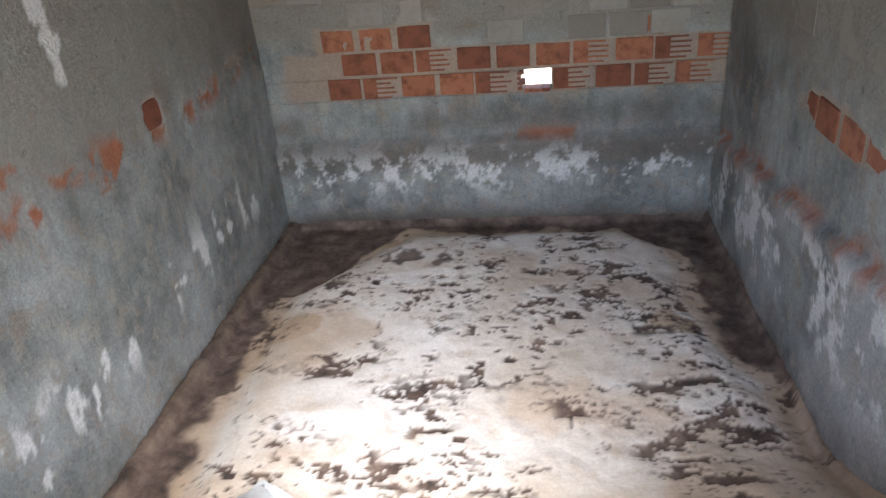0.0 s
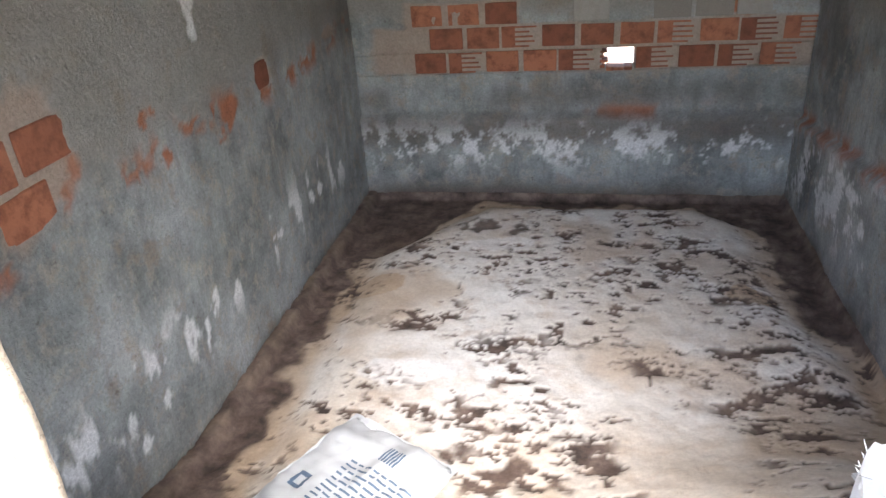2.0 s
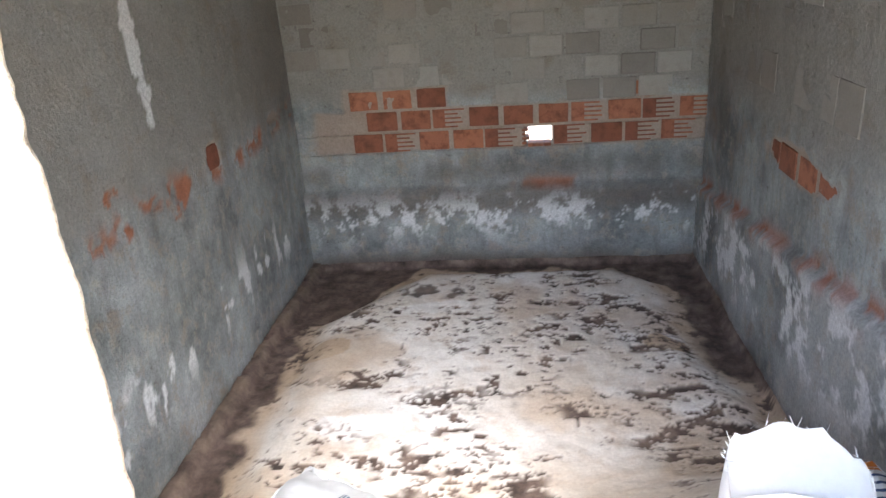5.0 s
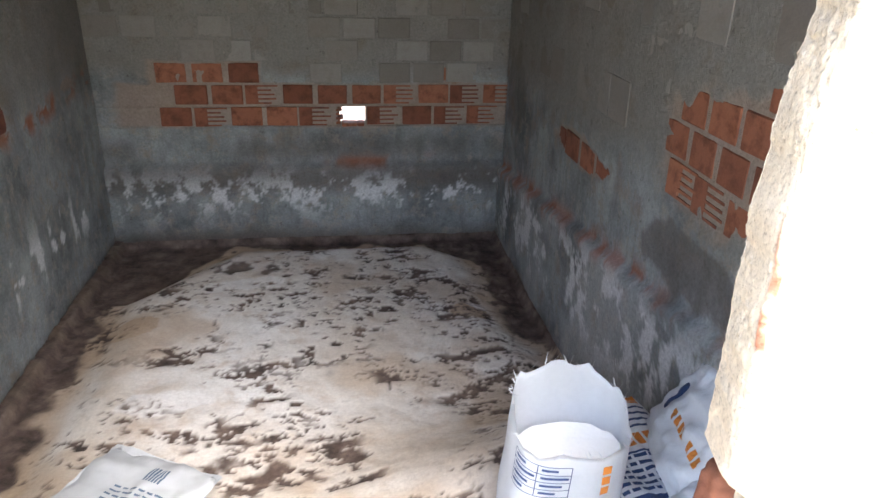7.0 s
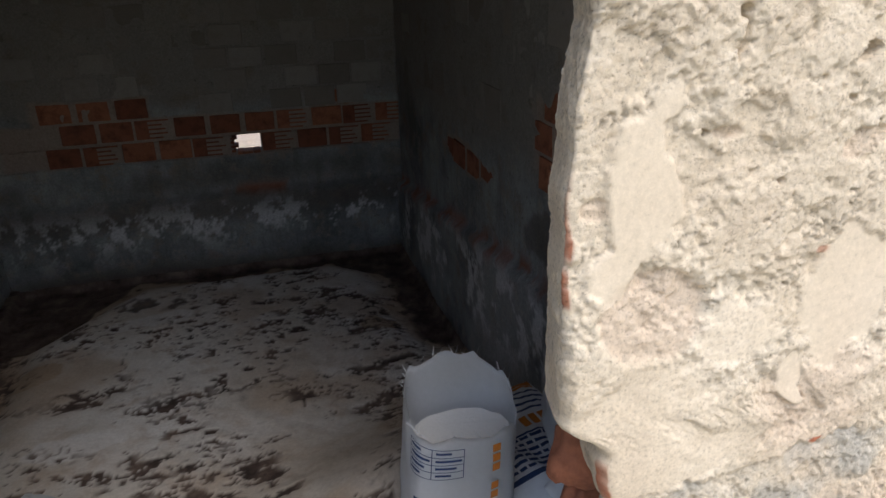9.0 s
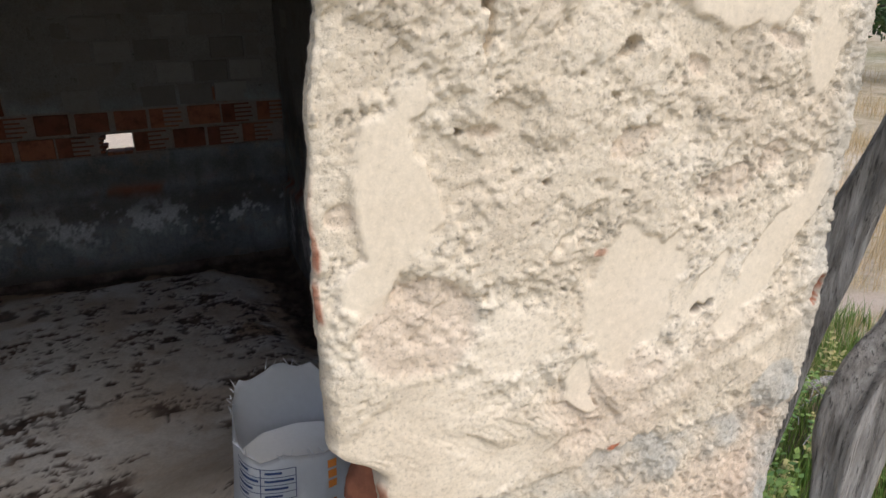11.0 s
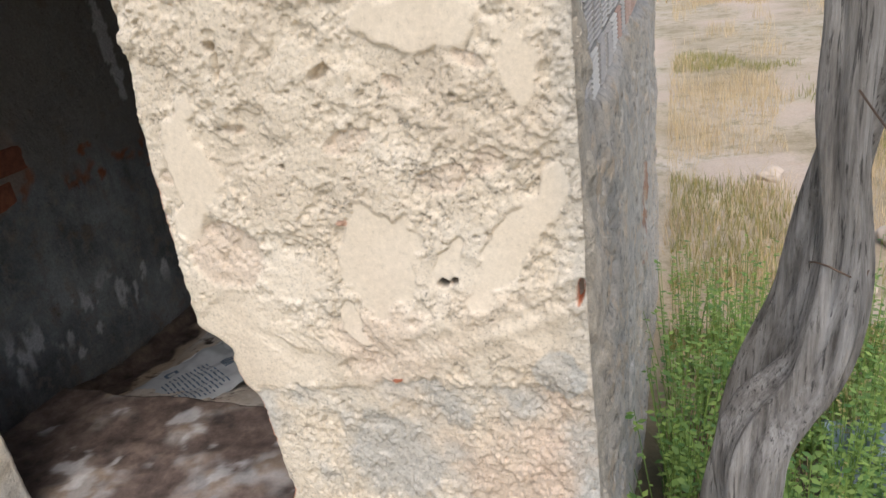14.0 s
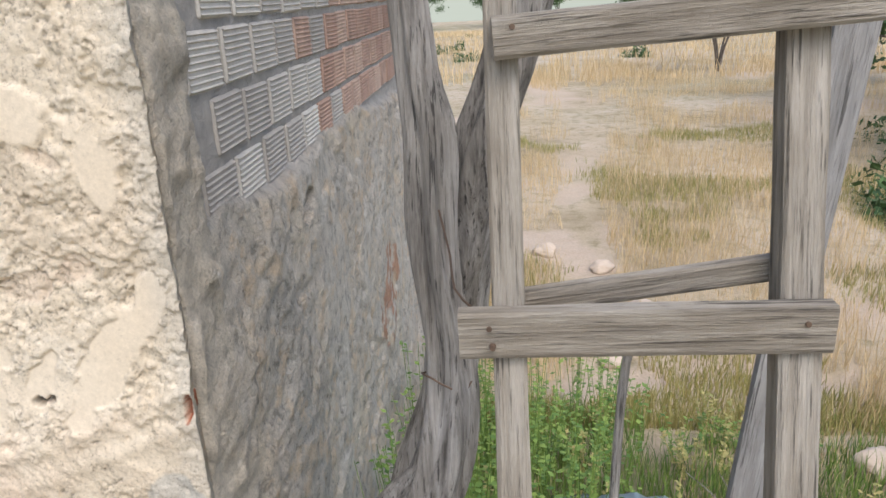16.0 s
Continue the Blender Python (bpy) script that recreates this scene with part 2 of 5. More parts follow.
def m_ground(nt, p):
    """Dry pasture soil: sandy, with straw and greener stretches."""
    v = coords(nt)
    far, big, mid, fine = noise_tex(nt, v, 0.06, 6, 0.6), noise_tex(nt, v, 0.5, 7, 0.65), noise_tex(nt, v, 5, 8, 0.7), noise_tex(nt, v, 45, 5, 0.7)
    c = ramp(nt, big, [(0.35, (0.38, 0.30, 0.19)), (0.5, (0.52, 0.42, 0.29)), (0.66, (0.62, 0.53, 0.42))])
    c = mix(nt, ramp(nt, mid, [(0.5, (0, 0, 0)), (0.7, (0.8, 0.8, 0.8))]), c, (0.20, 0.17, 0.07))
    c = mix(nt, ramp(nt, far, [(0.5, (0, 0, 0)), (0.66, (0.6, 0.6, 0.6))]), c, (0.15, 0.17, 0.06))
    c = mix(nt, attr(nt, "sand"), c, mix(nt, mid, (0.52, 0.38, 0.27), (0.66, 0.56, 0.45)))
    c = mix(nt, attr(nt, "soil"), c, (0.10, 0.085, 0.045))
    set_in(nt, p, mix(nt, 0.4, c, ramp(nt, fine, [(0.3, (0.55, 0.55, 0.55)), (0.7, (1.2, 1.2, 1.2))]), "MULTIPLY"), 0.95)
    bump(nt, p, calc(nt, "ADD", mid, fine), 0.7, 0.03)


def m_leaf(a, b):
    def build(nt, p):
        g = nt.nodes.new("ShaderNodeNewGeometry")
        c = mix(nt, g.outputs["Random Per Island"], a, b)
        set_in(nt, p, c, 0.6)
    return build


CEMENT = material("cement_render", m_cement)
FACADE = material("cream_roughcast", m_facade)
SIDE = material("weathered_render", m_sidewall)
FLOOR = material("salt_crust", m_floor)
BRICK = material("red_clay", m_brick((0.22, 0.075, 0.042), (0.43, 0.165, 0.088)))
BRICK_WASH = material("washed_clay", m_brick((0.30, 0.22, 0.17), (0.40, 0.34, 0.28), 0.85))
BRICK_GREY = material("cement_smeared_clay", m_brick((0.46, 0.38, 0.34), (0.62, 0.57, 0.52), 0.75, 1.8))
BRICK_OUT = material("outdoor_clay", m_brick((0.46, 0.23, 0.15), (0.58, 0.36, 0.25), 0.35, 1.8))
LOGWOOD = material("grey_log", m_wood((0.10, 0.09, 0.08), (0.36, 0.335, 0.31), (0.62, 0.59, 0.555)))
PLANK = material("grey_plank", m_wood((0.19, 0.16, 0.125), (0.39, 0.345, 0.285), (0.56, 0.515, 0.45)))
PALE = material("bleached_plank", m_wood((0.26, 0.25, 0.24), (0.40, 0.39, 0.385), (0.52, 0.51, 0.50)))
SACK = material("woven_white_plastic", m_plain((0.74, 0.75, 0.77), 0.55, 0.06, 60, 0, 0.3))
SACK_WORN = material("grimy_woven_plastic", m_plain((0.50, 0.53, 0.56), 0.45, 0.22, 9, 0, 0.3))
SALT = material("white_salt", m_plain((0.82, 0.81, 0.79), 0.8, 0.06, 120, 0, 0.5))
NAVY = material("navy_ink", m_plain((0.025, 0.055, 0.15), 0.55, 0.2))
NAVY_WORN = material("faded_blue_ink", m_plain((0.10, 0.15, 0.23), 0.55, 0.3))
ORANGE = material("orange_ink", m_plain((0.62, 0.21, 0.035), 0.55, 0.15))
TARP = material("blue_grey_plastic", m_plain((0.36, 0.46, 0.53), 0.35, 0.15, 8))
WIRE = material("rusty_wire", m_plain((0.16, 0.11, 0.08), 0.6, 0.4, 40, 0.6))
GROUND = material("dry_pasture", m_ground)
STRAW = material("dry_straw", m_leaf((0.50, 0.36, 0.18), (0.76, 0.60, 0.37)))
GREEN = material("green_weed", m_leaf((0.07, 0.16, 0.03), (0.26, 0.36, 0.08)))
OLIVE = material("yellowing_weed", m_leaf((0.22, 0.24, 0.07), (0.46, 0.38, 0.15)))
CROWN = material("scrub_leaf", m_leaf((0.030, 0.075, 0.022), (0.085, 0.15, 0.045)))
BARK = material("bark", m_wood((0.06, 0.05, 0.04), (0.13, 0.105, 0.085), (0.22, 0.19, 0.16)))
STONE = material("pale_stone", m_plain((0.55, 0.45, 0.36), 0.9, 0.25, 14, 0, 0.6))
TILE = material("dark_roof", m_plain((0.12, 0.075, 0.055), 0.9, 0.3, 10))
WHITE = material("white_wall", m_plain((0.75, 0.75, 0.74), 0.8, 0.08, 3))
CEILING = material("roof_underside", m_wood((0.10, 0.065, 0.045), (0.17, 0.11, 0.08), (0.24, 0.17, 0.12)))


# ---- mesh helpers ----
def mesh_of(name, verts, faces, mat, attrs=None, smooth_=True):
    me = bpy.data.meshes.new(name)
    me.from_pydata(verts, [], faces)
    me.materials.append(mat)
    for key, values in (attrs or {}).items():
        a = me.attributes.new(key, "FLOAT", "POINT")
        a.data.foreach_set("value", np.asarray(values, dtype=np.float32).ravel())
    if smooth_:
        me.polygons.foreach_set("use_smooth", [True] * len(me.polygons))
    me.update()
    return me


def thing(name, label, category, group="", kind="", at=(0, 0, 0)):
    ob = tagged(new(name), label, category, group, kind)
    ob.location = at
    return ob


def part(name, bm, mat, parent, label="", smooth_=False):
    me = bpy.data.meshes.new(name)
    bm.to_mesh(me)
    bm.free()
    me.materials.append(mat)
    if smooth_:
        me.polygons.foreach_set("use_smooth", [True] * len(me.polygons))
    return hang(name, me, parent, label)


def hang(name, me, parent, label=""):
    ob = new(name, me)
    if parent:
        ob.parent = parent
        p = parent.location.copy()
        if parent.parent:
            p += parent.parent.location
        ob.location = -p
    if label:
        ob["label"] = label
    return ob


def grid_solid(U, V, H, place, back):
    """Vertices and faces of a slab: a relief grid in front, skirts, and a flat back. place(u, v, h) gives x, y, z arrays."""
    ny, nx = U.shape
    front = np.stack(place(U, V, H), -1).reshape(-1, 3)
    rear = np.stack(place(U, V, np.full_like(H, back)), -1)
    idx = np.arange(nx * ny).reshape(ny, nx)
    a, b, c, d = idx[:-1, :-1].ravel(), idx[:-1, 1:].ravel(), idx[1:, 1:].ravel(), idx[1:, :-1].ravel()
    faces = list(zip(a.tolist(), b.tolist(), c.tolist(), d.tolist()))
    ring = np.concatenate([idx[0, :], idx[1:, -1], idx[-1, -2::-1], idx[-2:0:-1, 0]])
    rim = rear.reshape(-1, 3)[ring]
    n0, n = nx * ny, len(ring)
    verts = np.concatenate([front, rim])
    for k in range(n):
        k2 = (k + 1) % n
        faces.append((int(ring[k2]), int(ring[k]), n0 + k, n0 + k2))
    faces.append(tuple(n0 + k for k in range(n)))
    return verts.tolist(), faces, n


def relief(name, u0, u1, v0, v1, step, place, back, fields, mat, parent=None):
    """A solid slab whose front follows fields(U, V) -> (height, {attribute: values})."""
    nu, nv = max(2, round((u1 - u0) / step) + 1), max(2, round((v1 - v0) / step) + 1)
    U, V = np.meshgrid(np.linspace(u0, u1, nu), np.linspace(v0, v1, nv))
    H, attrs = fields(U, V)
    verts, faces, n = grid_solid(U, V, H, place, back)
    attrs = {k: np.concatenate([np.clip(v, 0, 1).ravel(), np.zeros(n)]) for k, v in attrs.items()}
    me = mesh_of(name, verts, faces, mat, attrs)
    return hang(name, me, parent)


def box_bm(x0, x1, y0, y1, z0, z1, bevel=0.0, seg=1):
    bm = bmesh.new()
    bmesh.ops.create_cube(bm, size=1, matrix=Matrix.LocRotScale(((x0 + x1) / 2, (y0 + y1) / 2, (z0 + z1) / 2), None, (x1 - x0, y1 - y0, z1 - z0)))
    if bevel:
        bmesh.ops.bevel(bm, geom=bm.edges[:], offset=bevel, segments=seg, affect="EDGES", profile=0.6)
    return bm


def tube(points, radii, sides=10, rough=0.0, seed=0, groove=0.0, cap=True):
    """A tapered, knotty tube through the points."""
    pts = [Vector(p) for p in points]
    P, R = [], []
    for i in range(len(pts) - 1):
        p0, p1, p2, p3 = pts[max(i - 1, 0)], pts[i], pts[i + 1], pts[min(i + 2, len(pts) - 1)]
        n = max(2, int((p2 - p1).length / (0.03 if rough else 0.06)))
        n = min(n, 40)
        for k in range(n):
            t = k / n
            P.append(0.5 * ((2 * p1) + (p2 - p0) * t + (2 * p0 - 5 * p1 + 4 * p2 - p3) * t * t + (3 * p1 - p0 - 3 * p2 + p3) * t ** 3))
            R.append(radii[i] * (1 - t) + radii[i + 1] * t)
    P.append(pts[-1])
    R.append(radii[-1])
    bm = bmesh.new()
    rings = []
    rnd = random.Random(seed)
    ph = [rnd.uniform(0, 6.28) for _ in range(4)]
    side = None
    for i, (p, r) in enumerate(zip(P, R)):
        d = (P[min(i + 1, len(P) - 1)] - P[max(i - 1, 0)]).normalized()
        if side is None:
            side = d.orthogonal().normalized()
        side = (side - d * side.dot(d)).normalized()
        up = d.cross(side)
        ring = []
        for k in range(sides):
            a = 2 * math.pi * k / sides
            q = r
            if rough:
                q *= 1 + rough * noise.noise(Vector((math.cos(a) * 1.3, math.sin(a) * 1.3, i * 0.12 + seed))) + groove * math.sin(5 * a + ph[0] + i * 0.05) + 0.5 * groove * math.sin(11 * a + ph[1] + i * 0.03)
            ring.append(bm.verts.new(p + (side * math.cos(a) + up * math.sin(a)) * q))
        rings.append(ring)
    for a, b in zip(rings[:-1], rings[1:]):
        for k in range(sides):
            bm.faces.new((a[k], a[(k + 1) % sides], b[(k + 1) % sides], b[k]))
    if cap:
        bm.faces.new(rings[0][::-1])
        bm.faces.new(rings[-1])
    return bm


# ---- plan ----
ROOM_W, BACK, FRONT_IN, EAVE, RIDGE = 2.43, 3.70, 0.09, 1.95, 2.75
JAMB_L, JAMB_R, OUT_X, HEAD = 0.965, 1.852, 2.665, 2.6


def terrain(x, y):
    d = np.maximum(y, 0)
    z = 0.2 - 0.24 * np.clip(d, 0, 3.4) + 0.03 * np.clip(d - 3.4, 0, 12) - 0.031 * np.clip(d - 6, 0, 110)
    z = z - 0.08 * np.clip(d - 150, 0, 2000) - 0.05 * np.clip(-y - 60, 0, 1000)
    z = z + 0.05 * fbm(x, y, 1.3, 3) * smooth(0.3, 1.5, np.abs(y) + np.abs(x - 2.2)) + 0.5 * fbm(x, y, 30, 5) * smooth(8, 60, np.hypot(x, y))
    return z


def patch(x, y):
    """Bare pale sand beside the weeds and along the way."""
    return np.clip(blob(x, y, 4.5, 3.1, 1.1, 0.55, 15, 0.5, 230, 0.4) + blob(x, y, 3.5, 5.9, 0.5, 0.6, 0, 0.5, 231, 0.4) + blob(x, y, 5.6, 2.2, 0.6, 0.35, 0, 0.5, 232, 0.4), 0, 1)


def ground():
    def axis(lo, hi, fine_lo, fine_hi):
        fine = np.arange(fine_lo, fine_hi, 0.09)
        up, down = [fine_hi], [fine_lo]
        s = 0.09
        while up[-1] < hi:
            s *= 1.11
            up.append(up[-1] + s)
        s = 0.09
        while down[-1] > lo:
            s *= 1.11
            down.append(down[-1] - s)
        return np.concatenate([down[:0:-1], fine, up])
    X, Y = np.meshgrid(axis(-900, 900, -1, 9), axis(-900, 900, -2, 11))
    Z = terrain(X, Y)
    inside = (X > 0.0) & (X < ROOM_W) & (Y > 0.15) & (Y < BACK)
    Z = np.where(inside, np.minimum(Z, -0.3), Z)
    path = smooth(0.55, 0.2, np.abs(X - 3.75 - 0.10 * (Y - 3) + 0.35 * fbm(X, Y, 1.2, 9))) * smooth(2.6, 3.6, Y) * smooth(13, 7, Y)
    sand = np.maximum(path * smooth(-0.25, 0.1, fbm(X, Y, 0.5, 12)), smooth(0.22, 0.45, fbm(X, Y, 2.2, 15)) * smooth(2, 4, Y) * smooth(60, 10, Y))
    sand = np.maximum(sand, patch(X, Y))
    soil = smooth(2.4, 1.2, Y) * smooth(-1, 0.2, Y) * smooth(2.4, 2.7, X) * smooth(6, 4, X)
    ny, nx = X.shape
    idx = np.arange(nx * ny).reshape(ny, nx)
    a, b, c, d = idx[:-1, :-1].ravel(), idx[:-1, 1:].ravel(), idx[1:, 1:].ravel(), idx[1:, :-1].ravel()
    me = mesh_of("ground", np.stack([X, Y, Z], -1).reshape(-1, 3).tolist(), list(zip(a.tolist(), b.tolist(), c.tolist(), d.tolist())), GROUND, {"sand": sand, "soil": soil})
    tagged(new("ground", me), "dry sandy pasture ground with straw and green patches", "ground", kind="structure")


ground()


def h_floor(U, V):
    """The salt store's floor: a low pale crust with a dark wet gutter round it; it climbs to the doorway."""
    n1, n2 = fbm(U, V, 0.35, 21, 5), fbm(U, V, 0.09, 22, 4)
    edge = np.minimum(np.minimum((U - 0.20) / 0.22, (2.20 + 0.24 * smooth(2.7, 1.7, V) - U) / 0.22), (3.55 - V) / 0.20)
    corner_r = (4.75 - (U * 0.95 + (V - 0.0) * 0.98) + 0.55) / 0.25
    corner_l = ((U * 0.9 - (V - 3.0) * 0.75) - 0.28) / 0.2
    edge = np.minimum(edge, np.minimum(corner_r, corner_l))
    mask = smooth(-0.1, 0.25, edge + 0.9 * n1 + 0.25 * n2)
    holes = smooth(0.15, 0.21, fbm(U * 0.7, V * 1.25, 0.11, 31, 6, 0.78)) * smooth(-0.15, 0.12, fbm(U, V, 0.33, 33))
    holes = np.maximum(holes, smooth(0.20, 0.26, fbm(U * 0.8, V * 1.2, 0.045, 35, 4, 0.7)) * smooth(-0.1, 0.2, fbm(U, V, 0.28, 36)))
    holes = np.maximum(holes, smooth(0.0, 0.2, n2 + 0.12) * blob(U, V, 0.85, 3.18, 0.22, 0.11, 0, 0.5, 41) * 0.9)
    holes = np.maximum(holes, blob(U, V, 0.98, 1.50, 0.30, 0.09, -25, 0.8, 42, 0.1) * smooth(-0.05, 0.2, n2))
    holes = np.maximum(holes, 0.9 * np.exp(-((fbm(U, V, 0.5, 45, 5, 0.6) + 0.05) / 0.007) ** 2) * smooth(0.0, 0.2, fbm(U, V, 0.4, 46)))
    crust = mask * (1 - holes)
    wall_d = np.minimum(np.minimum(U, ROOM_W - U), BACK - V) + 0.012 * n1 + 0.006 * n2
    fillet = smooth(0.075, 0.045, wall_d)
    z = 0.005 + 0.06 * smooth(0, 1.0, edge) * mask + 0.012 * n1 + 0.007 * n2 - 0.008 * holes + 0.005 * smooth(0.3, 0.6, mask) + 0.05 * fillet
    crust = np.maximum(crust, fillet * (0.12 + 0.3 * n2))
    z = z + 0.34 * smooth(1.9, 1.0, V) * smooth(1.0, 2.3, U) + 0.10 * smooth(1.5, 0.9, V)
    ochre = smooth(0.1, 0.4, fbm(U, V, 0.5, 51)) * 0.6 + blob(U, V, 0.383, 2.53, 0.13, 0.10, 20, 0.3, 52) + blob(U, V, 2.02, 2.55, 0.12, 0.08, 0, 0.4, 55) + smooth(1.9, 1.3, V) * 0.2 + 0.9 * smooth(0.75, 0.1, edge + 0.5 * n1) + fillet
    saltw = blob(U, V, 0.85, 2.95, 0.22, 0.07, 10, 0.6, 53) * 0.6 + blob(U, V, 0.65, 1.9, 0.2, 0.07, 0, 0.6, 54) * 0.7
    return z, {"crust": crust, "ochre": ochre, "salt": saltw * crust}


floor = relief("floor", 0.0, ROOM_W, 0.16, BACK, 0.011, lambda u, v, h: (u, v, h), -0.3, h_floor, FLOOR)
tagged(floor, "salt-crusted concrete floor with dark wet dirt along its edges", "floor", kind="structure")


def salt_band(U, V, z, wide, seed):
    """Bloom of salt in flakes along a band of height z."""
    return smooth(0.04, 0.20, fbm(U, V * 0.8, 0.13, seed, 6, 0.75) + 0.18 * fbm(U, V, 0.6, seed + 3)) * np.exp(-((V - z) / wide) ** 2)


def h_back(U, V):
    n1, n2 = fbm(U, V, 0.3, 61, 5), fbm(U, V, 0.06, 62, 4)
    rows = smooth(0.74, 0.77, V + 0.03 * n1) * (1 - smooth(1.0, 1.025, V + 0.025 * n1)) * smooth(0.08, 0.14, U + 0.05 * n1)
    top = smooth(0.30, 0.33, U + 0.02 * n2) * (1 - smooth(0.93, 0.96, U + 0.02 * n2)) * (V > 0.9) * (1 - smooth(1.135, 1.15, V + 0.02 * n1))
    raw = np.maximum(rows, top)
    raw = np.maximum(raw, blob(U, V, 2.08, 1.06, 0.10, 0.05, -10, 0.2, 64))
    ledge = smooth(0.54, 0.49, V + 0.02 * n1)
    h = 0.005 * n1 + 0.003 * n2 - 0.008 * raw + 0.05 * ledge
    clay = blob(U, V, 2.08, 1.06, 0.09, 0.045, -10, 0.2, 64) + smooth(0.15, 0.4, fbm(U, V, 0.3, 67)) * np.exp(-((V - 0.53) / 0.035) ** 2)
    salt = salt_band(U, V, 0.33, 0.12, 71) * 1.0
    lime = smooth(1.0, 1.12, V + 0.06 * n1) * (1 - raw)
    damp = smooth(0.16, 0.02, V + 0.05 * n1) + 0.75 * smooth(0.56, 0.46, V) * smooth(0.30, 0.42, V) + 0.5 * smooth(0.75, 0.62, V) * smooth(0.5, 0.6, V) * smooth(0, 0.4, n1 + 0.2)
    return h, {"raw": raw, "clay": clay, "salt": salt, "lime": lime, "damp": damp}


def h_left(U, V):
    """U runs along y."""
    n1, n2 = fbm(U, V, 0.3, 81, 5), fbm(U, V, 0.06, 82, 4)
    line = 1.03 + 0.03 * np.sin(U * 4)
    crumbs = smooth(0.12, 0.25, fbm(U, V, 0.14, 83, 4)) * np.exp(-((V - line) / 0.05) ** 2)
    raw = np.maximum(blob(U, V, 1.15, 1.2, 0.20, 0.18, 0, 0.35, 84), blob(U, V, 2.51, 1.08, 0.07, 0.085, 0, 0.4, 85))
    raw = np.maximum(raw, blob(U, V, 3.35, 1.08, 0.10, 0.03, 0, 0.6, 86))
    h = 0.005 * n1 + 0.002 * n2 - 0.008 * np.maximum(raw, crumbs)
    clay = crumbs + blob(U, V, 2.15, 1.0, 0.11, 0.04, 30, 0.5, 87) + blob(U, V, 1.745, 1.03, 0.06, 0.03, 20, 0.5, 88) + blob(U, V, 1.67, 1.165, 0.05, 0.03, 0, 0.5, 89) + 0.8 * blob(U, V, 1.28, 1.12, 0.08, 0.10, 0, 0.6, 79)
    clay = clay * smooth(-0.2, 0.15, n2 + 0.5 * n1)
    salt = smooth(0.26, 0.36, fbm(U * 1.6, V * 0.7, 0.12, 91, 5)) * np.exp(-((V - 0.42) / 0.12) ** 2) * 1.2 + blob(U, V, 2.045, 1.62, 0.045, 0.24, 3, 0.8, 92, 0.05)
    for k, (u, v, ru, rv) in enumerate(((1.783, 0.423, 0.022, 0.045), (1.69, 0.36, 0.011, 0.055), (1.388, 0.298, 0.024, 0.032), (1.231, 0.253, 0.022, 0.04), (2.37, 0.405, 0.055, 0.016), (2.80, 0.40, 0.03, 0.03), (2.90, 0.40, 0.03, 0.035))):
        salt = salt + blob(U, V, u, v, ru, rv, -12, 0.9, 93 + k, 0.025)
    lime = smooth(1.0, 1.2, V + 0.12 * n1) * 0.8 + blob(U, V, 1.35, 1.55, 0.22, 0.14, 0, 0.5, 97) * 0.5
    damp = smooth(0.10, 0.0, V + 0.04 * n1) + 0.5 * smooth(0.1, 0.5, fbm(U, V, 0.9, 98)) + 0.45 * smooth(2.9, 3.5, U) * smooth(0.9, 1.1, V)
    return h, {"raw": raw, "clay": clay, "salt": salt, "lime": lime, "damp": damp}


def h_right(U, V):
    n1, n2 = fbm(U, V, 0.3, 101, 5), fbm(U, V, 0.06, 102, 4)
    raw = np.maximum(blob(U, V, 1.06, 1.29, 0.48, 0.20, -8, 0.3, 104), blob(U, V, 2.27, 0.985, 0.37, 0.07, 0, 0.35, 105))
    line = 0.47 + 0.29 * np.clip((3.6 - U) / 2.4, 0, 1.1)
    ledge = smooth(line + 0.04, line, V + 0.02 * n1)
    h = 0.005 * n1 + 0.002 * n2 - 0.006 * raw + 0.045 * ledge
    clay = np.exp(-((V - line - 0.02) / 0.045) ** 2) * smooth(-0.5, 0.0, n1) * smooth(-0.35, 0.1, n2)
    salt = salt_band(U, V, line - 0.19, 0.15, 107) * 1.6 + 0.28 * ledge * smooth(-0.3, 0.2, n1)
    lime = smooth(1.0, 1.2, V + 0.10 * n1) * (1 - raw)
    damp = smooth(0.10, 0.0, V + 0.04 * n1) + 0.7 * blob(U, V, 1.2, 0.92, 0.35, 0.12, 0, 0.5, 108) + 0.4 * blob(U, V, 3.45, 1.0, 0.25, 0.25, 0, 0.4, 109)
    return h, {"raw": raw, "clay": clay, "salt": salt, "lime": lime, "damp": damp}


HOLE = (1.386, 1.556, 0.757, 0.872)


def back_wall():
    """The back wall in four slabs round the missing brick."""
    place = lambda u, v, h: (u, BACK - h, v)
    x0, x1, z0, z1 = HOLE
    wall = thing("wall_back", "grey cement-rendered back wall with bare red bricks and a missing brick", "wall", kind="structure")
    for a, b, c, d in ((0, ROOM_W, -0.3, z0), (0, ROOM_W, z1, EAVE), (0, x0, z0, z1), (x1, ROOM_W, z0, z1)):
        relief("render_slab", a, b, c, d, 0.0125, place, -0.13, h_back, CEMENT, wall)
    return wall


wall_back = back_wall()
wall_left = relief("wall_left", 0.0, BACK + 0.13, -0.3, RIDGE, 0.014, lambda u, v, h: (h, u, v), -0.14, h_left, CEMENT)
tagged(wall_left, "stained grey cement-rendered wall with crumbled spots", "wall", kind="structure")


